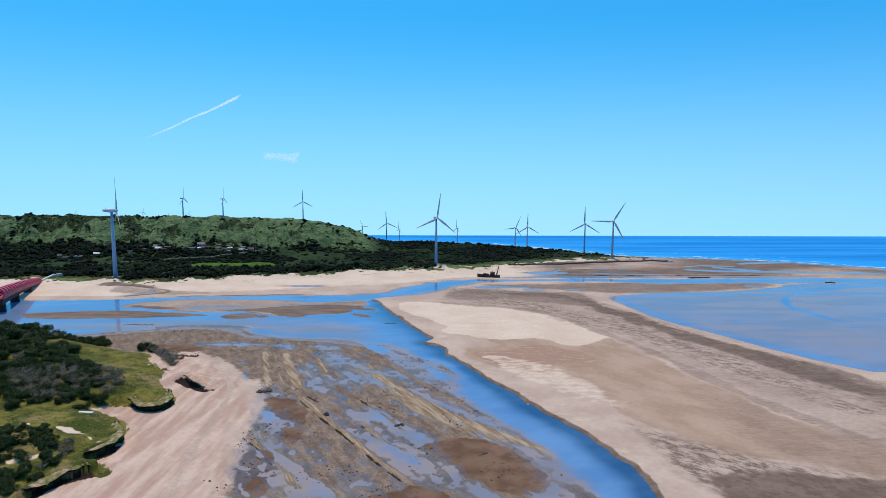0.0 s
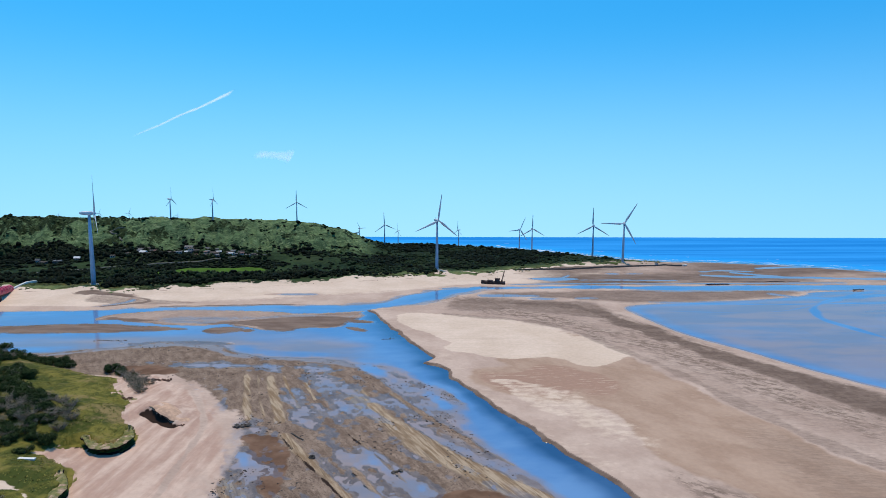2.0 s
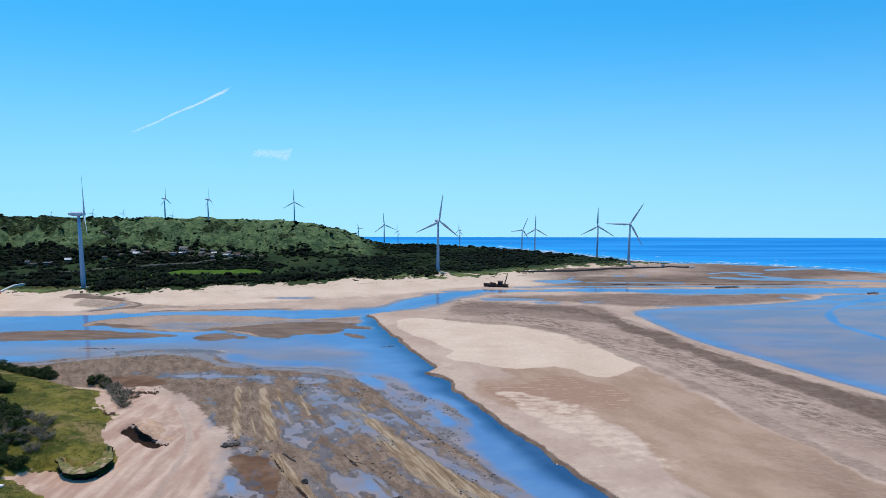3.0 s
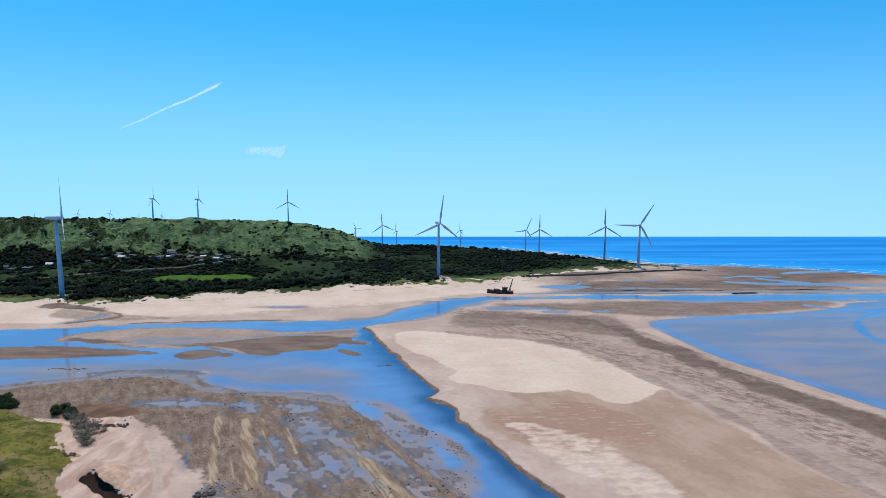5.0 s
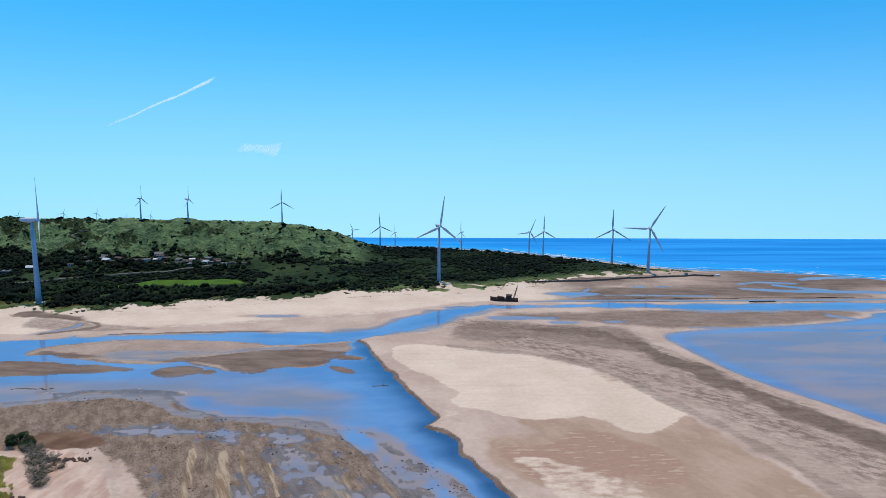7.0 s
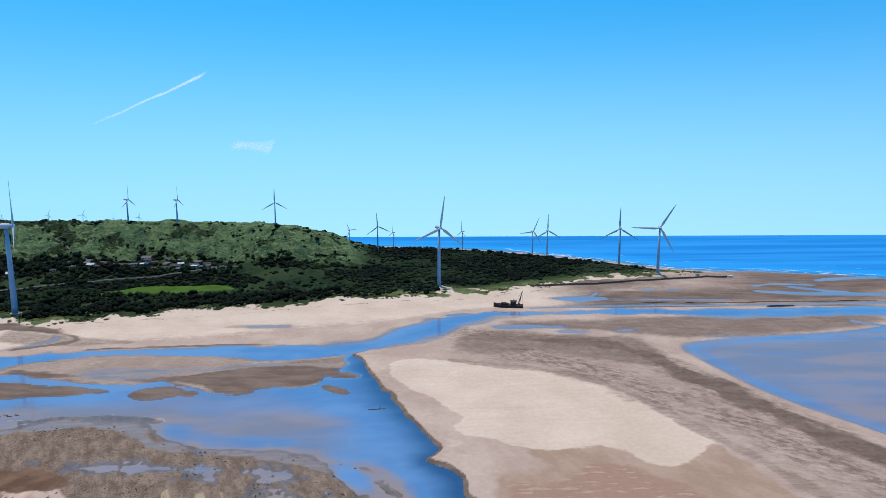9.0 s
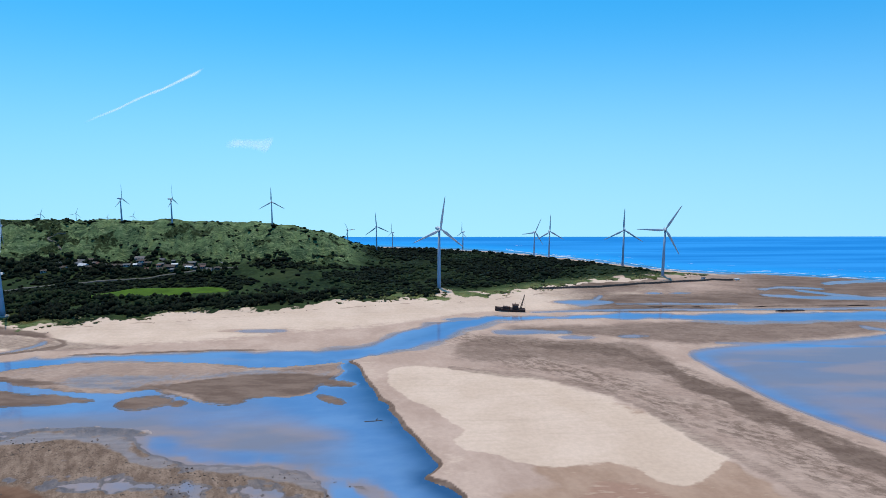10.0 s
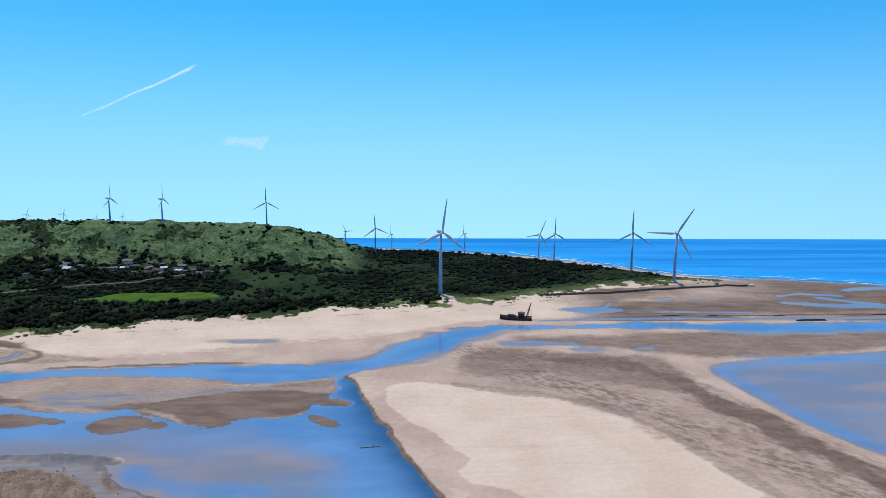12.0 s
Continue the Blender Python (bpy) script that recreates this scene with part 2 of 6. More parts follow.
def water_material():
    m, n, l, b = mat("sea_water", 0.06)
    at = n.new("ShaderNodeAttribute")
    at.attribute_name = "depth"
    d = at.outputs["Fac"]
    n_big, n_swirl = noise_node(n, l, 0.03, 5, (0, 0.5, 1.6, 1)), noise_node(n, l, 0.03, 6, (8, 0.5, 1.0, 1), 0.6)
    shallow = mix_color(n, l, remap(n, l, n_big, 0.4, 0.6), (0.265, 0.198, 0.170), (0.185, 0.170, 0.185))
    dd = math_node(n, l, "ADD", d, math_node(n, l, "MULTIPLY", math_node(n, l, "SUBTRACT", n_swirl, 0.5), 0.16))
    mid = mix_color(n, l, remap(n, l, n_swirl, 0.4, 0.62), (0.080, 0.178, 0.355), (0.118, 0.228, 0.405))
    c = mix_color(n, l, remap(n, l, dd, 0.035, 0.28), shallow, mid)
    c = mix_color(n, l, remap(n, l, dd, 0.30, 0.75), c, mix_color(n, l, remap(n, l, n_swirl, 0.4, 0.62), (0.020, 0.060, 0.145), (0.040, 0.095, 0.20)))
    streak = noise_node(n, l, 0.02, 5, (2, 0.12, 1.6, 1))
    deep = mix_color(n, l, remap(n, l, streak, 0.35, 0.65), (0.014, 0.190, 0.50), (0.030, 0.265, 0.62))
    deep = mix_color(n, l, remap(n, l, noise_node(n, l, 0.016, 4, (2, 0.05, 3.2, 1)), 0.60, 0.68, 0, 0.55), deep, (0.05, 0.40, 0.82))
    deep = mix_color(n, l, remap(n, l, d, 1.0, 3.4), (0.02, 0.29, 0.66), deep)
    c = mix_color(n, l, remap(n, l, d, 1.0, 1.9), c, deep)
    l.new(c, b.inputs["Base Color"])
    l.new(remap(n, l, d, 0.8, 2.5, 1.44, 1.012), b.inputs["IOR"])
    l.new(remap(n, l, d, 1.0, 2.0, 0.5, 0.0), b.inputs["Specular IOR Level"])
    waves = noise_node(n, l, 0.35, 4, (12, 0.5, 1.5, 1))
    bs = n.new("ShaderNodeBump")
    bs.inputs["Distance"].default_value = 0.25
    l.new(waves, bs.inputs["Height"])
    l.new(remap(n, l, d, 0.2, 3.0, 0.03, 0.35), bs.inputs["Strength"])
    l.new(bs.outputs[0], b.inputs["Normal"])
    return m


M_GROUND, M_WATER = ground_material(), water_material()
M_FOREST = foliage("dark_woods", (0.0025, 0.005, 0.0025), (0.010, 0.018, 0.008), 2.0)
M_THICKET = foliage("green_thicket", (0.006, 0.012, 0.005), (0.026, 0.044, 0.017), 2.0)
M_FRINGE = foliage("beach_scrub", (0.060, 0.072, 0.026), (0.165, 0.160, 0.070), 1.2)
M_HILLBUSH = foliage("hill_scrub", (0.009, 0.018, 0.006), (0.030, 0.050, 0.015), 2.0)
M_SHRUB = foliage("shrub_leaves", (0.016, 0.032, 0.010), (0.055, 0.080, 0.026), 0.8)
M_TURF = foliage("dune_grass", (0.10, 0.112, 0.024), (0.20, 0.185, 0.048), 0.7)
M_TWIG = plain("dry_twigs", (0.25, 0.22, 0.18), 0.9, 0, 0.4, 0.5)
M_WHITE = plain("weathered_white_paint", (0.50, 0.56, 0.62), 0.45, 0, 0.15, 4)
M_TOWER = plain("grey_tower_paint", (0.30, 0.40, 0.52), 0.5, 0, 0.15, 5)
M_BLADE = plain("blade_paint", (0.48, 0.54, 0.60), 0.4, 0, 0.12, 6)
M_RUST = plain("rusted_hull", (0.050, 0.026, 0.022), 0.85, 0, 0.5, 1.2, 0.03)
M_RUST2 = plain("rust_brown", (0.085, 0.045, 0.03), 0.85, 0, 0.5, 0.8, 0.02)
M_CONC = plain("concrete", (0.34, 0.32, 0.29), 0.9, 0, 0.35, 3, 0.04)
M_STONE = plain("dark_stone", (0.10, 0.085, 0.075), 0.9, 0, 0.5, 1.5, 0.05)
M_RED = plain("red_bridge_paint", (0.56, 0.06, 0.11), 0.55, 0, 0.35, 3)
M_CLIFF = plain("eroded_sandstone", (0.52, 0.345, 0.24), 0.95, 0, 0.3, 1.6, 0.12)
M_PALE = plain("pale_concrete", (0.62, 0.60, 0.56), 0.8, 0, 0.15, 2)
# near black: the shade of the hollows is put into the colour
M_SHADED_EARTH = plain("shaded_earth", (0.030, 0.017, 0.012), 0.95, 0, 0.5, 1.0, 0.1)
M_ROAD = plain("road_surface", (0.13, 0.125, 0.115), 0.9, 0, 0.3, 5)
M_FIELD = plain("green_crop", (0.062, 0.128, 0.012), 0.9, 0, 0.35, 14, 0.2)
M_ROOF = plain("grey_roof_sheet", (0.09, 0.09, 0.095), 0.6, 0, 0.4, 2)
M_ROOFW = plain("white_roof_sheet", (0.55, 0.55, 0.55), 0.5, 0, 0.2, 2)
M_ROOFT = plain("red_brown_tiles", (0.14, 0.065, 0.05), 0.8, 0, 0.4, 1.5)
M_WALL = plain("house_plaster", (0.13, 0.115, 0.11), 0.9, 0, 0.25, 2)
M_GLASS = plain("dark_window_glass", (0.03, 0.04, 0.05), 0.15, 0, 0.2, 2)
M_RUBBER = plain("black_rubber", (0.018, 0.018, 0.018), 0.8, 0, 0.3, 0.4)


# ---- shapes of the shore ----
def lattice(ix, iy, seed):
    v = (ix.astype(np.int64) * 374761393 + iy.astype(np.int64) * 668265263 + seed * 974634777) & 0x7FFFFFFF
    v = ((v ^ (v >> 13)) * 1274126177) & 0x7FFFFFFF
    return ((v ^ (v >> 16)) & 0xFFFF) / 65535.0


def value_noise(x, y, seed):
    ix, iy = np.floor(x), np.floor(y)
    fx, fy = x - ix, y - iy
    fx, fy = fx * fx * (3 - 2 * fx), fy * fy * (3 - 2 * fy)
    a, b = lattice(ix, iy, seed), lattice(ix + 1, iy, seed)
    c, d = lattice(ix, iy + 1, seed), lattice(ix + 1, iy + 1, seed)
    return (a + (b - a) * fx) * (1 - fy) + (c + (d - c) * fx) * fy


def fbm(x, y, size, octaves=4, seed=0):
    """Fractal noise of about -1 to 1, with features of the given size in metres."""
    x, y = np.asarray(x, float), np.asarray(y, float)
    total, amp, norm, s = 0.0, 1.0, 0.0, 1.0 / size
    for k in range(octaves):
        total = total + amp * (2 * value_noise(x * s + 17.3 * k, y * s - 9.1 * k, seed + k) - 1)
        norm, amp, s = norm + amp, amp * 0.5, s * 2.03
    return 1.6 * total / norm


def step(a, b, v):
    t = np.clip((v - a) / (b - a), 0, 1)
    return t * t * (3 - 2 * t)


def rounded(points, closed=True, times=2):
    p = np.array(points, float)
    for _ in range(times):
        q = np.roll(p, -1, 0) if closed else p[1:]
        o = p if closed else p[:-1]
        r = np.empty((2 * len(o), 2))
        r[0::2], r[1::2] = 0.75 * o + 0.25 * q, 0.25 * o + 0.75 * q
        p = r if closed else np.vstack([p[:1], r, p[-1:]])
    return p


def line_dist(x, y, pts, closed=False):
    best = np.full(x.shape, 1e9)
    ends = np.roll(pts, -1, 0) if closed else pts[1:]
    for (ax, ay), (bx, by) in zip(pts if closed else pts[:-1], ends):
        dx, dy = bx - ax, by - ay
        t = np.clip(((x - ax) * dx + (y - ay) * dy) / (dx * dx + dy * dy + 1e-9), 0, 1)
        best = np.minimum(best, (x - ax - t * dx) ** 2 + (y - ay - t * dy) ** 2)
    return np.sqrt(best)


def area_dist(x, y, points, margin=30.0, times=2):
    """Metres inside (positive) or outside (negative) a rounded outline, held to the margin."""
    p = rounded(points, True, times)
    out = np.full(x.shape, -margin)
    near = (x > p[:, 0].min() - margin) & (x < p[:, 0].max() + margin) & (y > p[:, 1].min() - margin) & (y < p[:, 1].max() + margin)
    xs, ys = x[near], y[near]
    d, hit = line_dist(xs, ys, p, True), np.zeros(xs.shape, bool)
    for (ax, ay), (bx, by) in zip(p, np.roll(p, -1, 0)):
        if ay != by:
            hit ^= ((ay > ys) != (by > ys)) & (xs < (bx - ax) * (ys - ay) / (by - ay) + ax)
    out[near] = np.clip(np.where(hit, d, -d), -margin, 200)
    return out


RIVER = [(-520, 420), (-300, 428), (-234, 426), (-195, 436), (-128, 445), (-65, 444), (-36, 446), (-24, 457), (-16, 476), (6, 496), (33, 509),
         (50, 514), (97, 511), (124, 519), (147, 516), (223, 515), (285, 519), (420, 520), (420, 495), (270, 499), (211, 494), (148, 502),
         (99, 506), (59, 504), (35, 496), (21, 480), (11, 461), (-15, 444), (-30, 433), (-40, 427), (-87, 428), (-123, 433), (-178, 428),
         (-192, 418), (-215, 402), (-300, 392), (-520, 380)]
LAGOON = [(-39, 427), (-60, 434), (-120, 438), (-200, 426), (-340, 410), (-340, 326), (-190, 333), (-171, 339), (-148, 346), (-131, 348), (-114, 347),
          (-102, 340), (-90, 329), (-76, 323), (-61, 322), (-33, 319), (-13, 307), (-8, 299), (-2, 286), (14, 272), (15, 242), (20, 226), (29, 208), (37, 195), (43, 183), (46, 170), (48, 162), (52, 152), (56, 100), (52, 0), (44, -250)]
BAR_EDGE = [(62, -250), (70, 0), (73, 100), (70, 140), (68, 152), (67, 158), (69, 163), (65, 177), (60, 192), (53, 206), (45, 222), (36, 242), (26, 261), (21, 272), (16, 284), (14, 290), (9, 294),
            (11, 300), (9, 305), (7, 310), (1, 315), (-1, 317), (4, 321), (3, 327), (-2, 337), (-7, 351), (-14, 366), (-22, 388), (-30, 409), (-34, 422), (-39, 428)]
LAGOON = LAGOON + BAR_EDGE
ISLES = [[(-39, 428), (-48, 425), (-62, 421), (-77, 420), (-96, 425), (-115, 428), (-140, 430), (-165, 430), (-186, 424), (-200, 416), (-203, 407), (-199, 403), (-190, 407), (-178, 399), (-150, 392), (-135, 389),
          (-126, 392), (-120, 396), (-112, 389), (-99, 384), (-91, 378), (-82, 375), (-75, 378), (-76, 382), (-66, 385), (-55, 385), (-48, 389), (-48, 397), (-42, 406), (-38, 414), (-42, 420)],
         [(-62, 408), (-47, 406), (-38, 403), (-31, 398), (-34, 395), (-42, 396), (-52, 400)], [(-46, 386), (-40, 384), (-34, 380), (-33, 375), (-38, 377), (-44, 382)],
         [(-256, 383), (-246, 389), (-208, 394), (-190, 392), (-173, 390), (-154, 386), (-135, 382), (-145, 378), (-170, 376), (-194, 374), (-240, 371)],
         [(-127, 378), (-124, 383), (-116, 387), (-108, 384), (-104, 380), (-107, 376), (-115, 371), (-122, 372)], [(-107, 378), (-103, 381), (-99, 378), (-102, 375)]]
ISLE_DARK = [(-105, 391), (-98, 387), (-84, 376), (-75, 379), (-70, 385), (-54, 386), (-46, 392), (-44, 399), (-49, 407), (-61, 409), (-78, 408), (-93, 405), (-106, 400), (-113, 396)]
ISLE_BROWN = [(-95, 415), (-77, 419), (-55, 423), (-39, 429), (-38, 416), (-40, 410), (-55, 411), (-71, 411), (-87, 408), (-102, 406)]
POOL = [(134, 438), (139, 408), (146, 374), (158, 350), (173, 323), (188, 294), (203, 272), (240, 235), (330, 150), (620, 150), (620, 500), (420, 497),
        (300, 493), (285, 476), (242, 462), (195, 455), (152, 447)]
SEA = [(-1400, 960), (-1400, 815), (-140, 812), (-70, 800), (-20, 790), (40, 776), (95, 752), (147, 715), (194, 680), (209, 660), (252, 646), (295, 638), (330, 628), (370, 615), (439, 572),
       (520, 530), (640, 490), (1400, 470), (1400, 960)]
PONDS = [(108, 546, 17, 8), (168, 575, 7, 3.4), (186, 574, 6, 2.6), (24, 505, 13, 3.4), (60, 477, 19, 5), (116, 468, 6, 2.4), (87, 466, 10, 3),
         (-98, 482, 12, 2.6), (-172, 322, 30, 4)]
STREAMS = [([(250, 566), (268, 560), (285, 556), (300, 557), (330, 555), (420, 545)], 4.5), ([(257, 586), (270, 592), (284, 592), (300, 587)], 3.5), ([(282, 580), (296, 570), (312, 562)], 3.0), ([(318, 604), (340, 612), (376, 616)], 3.5), ([(133, 542), (163, 543), (192, 541), (212, 540)], 1.6),
           ([(70, 521), (130, 527), (200, 525), (270, 527), (350, 530)], 1.6), ([(116, 550), (124, 560), (128, 568), (124, 576), (136, 581), (153, 582)], 1.5), ([(160, 455), (230, 445), (300, 450), (400, 455)], 3.0),
           ([(-214, 474), (-204, 463), (-208, 452), (-222, 440)], 1.0), ([(353, 497), (320, 476), (300, 466), (280, 470), (264, 482)], 4.0), ([(309, 470), (276, 447), (262, 430), (250, 404), (256, 378), (262, 350)], 4.0),
           ([(272, 444), (240, 425), (207, 420), (178, 425), (150, 424)], 2.2), ([(310, 470), (380, 487), (450, 480)], 6.0)]
DARKTOP = [(12, 444), (21, 461), (37, 472), (60, 467), (85, 462), (107, 462), (124, 451), (123, 428), (118, 404), (102, 402), (86, 420), (61, 426), (35, 424), (18, 428)]
MUD = [(-114, 347), (-131, 348), (-148, 346), (-171, 339), (-190, 333), (-240, 326), (-200, 318), (-165, 312), (-128, 300), (-92, 272), (-66, 240), (-64, 200), (-58, 160), (-60, 100), (-84, -250), (40, -250), (48, 0), (53, 100), (49, 153), (45, 168), (41, 184), (22, 222), (16, 245), (15, 272),
       (-6, 298), (-13, 307), (-33, 319), (-61, 322), (-76, 323), (-90, 329), (-102, 340)]
DRY = [(-19, 404), (-14, 418), (2, 418), (29, 411), (57, 401), (76, 383), (89, 364), (98, 347), (105, 335), (105, 327), (93, 315), (85, 309), (75, 311), (69, 321), (55, 325), (45, 321), (32, 323), (17, 331),
       (11, 338), (14, 347), (9, 357), (-1, 372), (-9, 380), (-15, 392)]
BANK = [(-170, -250), (-86, -250), (-61, 100), (-58, 166), (-64, 204), (-69, 238), (-88, 268), (-106, 290), (-128, 300), (-150, 290), (-150, 200)]
SPIT = [(115, 490), (206, 506), (277, 503), (287, 494), (280, 478), (242, 465), (195, 458), (148, 450), (126, 462), (80, 474), (36, 486)]
LEDGES = [[(-106, 150), (-104, 157), (-103, 163), (-99, 166), (-95, 164)], [(-103, 173), (-100, 178), (-98, 183), (-102, 193), (-105, 200)],
          [(-113, 221), (-107, 216), (-101, 213), (-97, 216), (-96, 222), (-99, 231)], [(-118, 259), (-113, 262), (-112, 270)]]
SANDY = [[(-160, 192), (-126, 189), (-112, 186), (-103, 180)], [(-143, 308), (-130, 292), (-122, 274), (-114, 256)], [(-124, 210), (-118, 213), (-112, 214)], [(-120, 164), (-112, 170), (-103, 170)]]
RIDGES = [([(-49, 234), (-41, 220), (-29, 203), (-16, 182), (-7, 169), (5, 153), (20, 130)], 1.3, 0.5), ([(-22, 209), (-13, 193), (-6, 186), (0, 181)], 0.8, 0.3), ([(-60, 196), (-52, 187), (-48, 180), (-37, 164), (-29, 154), (-16, 132)], 1.6, 0.4),
          ([(-48, 187), (-38, 177), (-27, 164), (-12, 142)], 0.9, 0.25), ([(-29, 240), (-19, 224), (-5, 200)], 0.6, 0.25), ([(-26, 270), (-11, 247), (3, 227), (21, 205), (36, 190), (52, 177)], 1.9, 0.35), ([(-13, 274), (3, 247), (19, 224), (32, 207), (42, 195)], 1.0, 0.25),
          ([(-80, 299), (-76, 284), (-72, 267), (-66, 248)], 0.9, 0.5), ([(-75, 299), (-71, 284), (-66, 267), (-60, 250)], 0.6, 0.4), ([(-69, 296), (-64, 280), (-58, 264), (-53, 248)], 1.6, 0.5), ([(-63, 297), (-57, 279), (-50, 264)], 0.7, 0.4), ([(-52, 288), (-44, 268)], 0.5, 0.3)]
SCARS = [([(-50, 233), (-42, 219), (-30, 202), (-17, 181), (-8, 168), (4, 152), (19, 130)], 0.8), ([(-23, 208), (-14, 192), (-6.5, 185), (0, 180)], 0.7), ([(-61, 195), (-53, 186), (-49, 179), (-38, 163), (-30, 153), (-17, 131)], 0.7),
         ([(-29.5, 239), (-19.5, 223), (-5.5, 199)], 0.45)]
STAINS = [[(-57, 164), (-59, 180), (-50, 188), (-44, 173), (-43, 158), (-48, 150)], [(-64, 236), (-50, 235), (-42, 213), (-40, 186), (-47, 198), (-54, 212)], [(-16, 140), (-16, 154), (-7, 161), (3, 160), (9, 154), (10, 140)]]
TAN = [(29, 402), (59, 394), (76, 376), (91, 357), (101, 326), (112, 290), (117, 272), (131, 234), (139, 208), (150, 193), (185, 160), (230, 110), (170, 142), (141, 162),
       (119, 174), (104, 181), (90, 193), (76, 211), (77, 235), (68, 262), (52, 288), (42, 312), (34, 322), (60, 330), (80, 340)]
LOWDARK = [(74, 207), (84, 201), (97, 189), (108, 178), (125, 172), (142, 166), (190, 137), (230, 104), (84, 104), (87, 152), (83, 159), (79, 168), (79, 181)]
LOWCORE = [(84, 163), (93, 168), (106, 172), (115, 170), (128, 167), (140, 163), (190, 132), (230, 100), (90, 100), (89, 150)]
WHITEN = [(28, 290), (33, 284), (38, 272), (45, 256), (51, 246), (59, 235), (65, 227), (73, 219), (80, 217), (82, 230), (75, 250), (71, 268), (62, 277), (52, 284), (40, 289)]
REDMUD2 = [(-148, 304), (-140, 314), (-122, 315), (-112, 304), (-114, 299), (-130, 298)]
REDMUD = [(-3, 187), (0, 194), (11, 197), (23, 196), (31, 189), (36, 176), (40, 165), (34, 156), (28, 153), (20, 158), (11, 173)]
TURF = [(-140, -250), (-118, 20), (-104, 100), (-106, 148), (-105, 158), (-97, 164), (-93, 165), (-95, 170), (-103, 173), (-98, 178), (-98, 184), (-103, 197), (-106, 204), (-113, 209),
        (-119, 215), (-117, 221), (-113, 222), (-107, 217), (-101, 214), (-97, 217), (-97, 223), (-100, 231), (-105, 240), (-110, 252), (-116, 260), (-124, 270), (-127, 282), (-134, 290),
        (-150, 298), (-175, 312), (-215, 336), (-260, 346), (-420, 340), (-420, -250)]
VEG_X = [-900, -350, -265, -228, -207, -188, -151, -111, -69, -27, -5, 37, 80, 131, 192, 231, 260]
VEG_Y = [500, 498, 490, 480, 491, 499, 507, 518, 533, 545, 549, 552, 574, 597, 610, 624, 660]
CREST_X = [-900, -480, -406, -350, -272, -215, -164, -125, -100, -86, -68, -50, -34]
CREST_Z = [37, 37, 38.5, 36, 38.5, 36, 34.5, 31.5, 27.5, 23, 14, 6, 0]
HORIZON = 874.0


def hill_height(x, y):
    crest = np.maximum(np.interp(x, CREST_X, CREST_Z) - 3.5, 0)
    lift = 0.26 * step(560, 655, y) + 0.74 * step(640, 708 + 6 * fbm(x, y, 60, 2, 31), y) - 1.0 * step(722, 800, y)
    slope = step(615, 665, y) * (1 - 0.8 * step(700, 722, y)) * step(2, 18, crest)
    gully = np.abs(fbm(x + 0.25 * y, y * 0.4, 24, 5, 7))
    return crest * lift - slope * 11.0 * (gully - 0.25) + slope * 1.4 * fbm(x, y, 10, 4, 8) - slope * 1.6 * np.abs(fbm(x, y * 0.7, 9, 3, 77)) + slope * 0.8 * fbm(x * 0.15, y, 5, 3, 49)


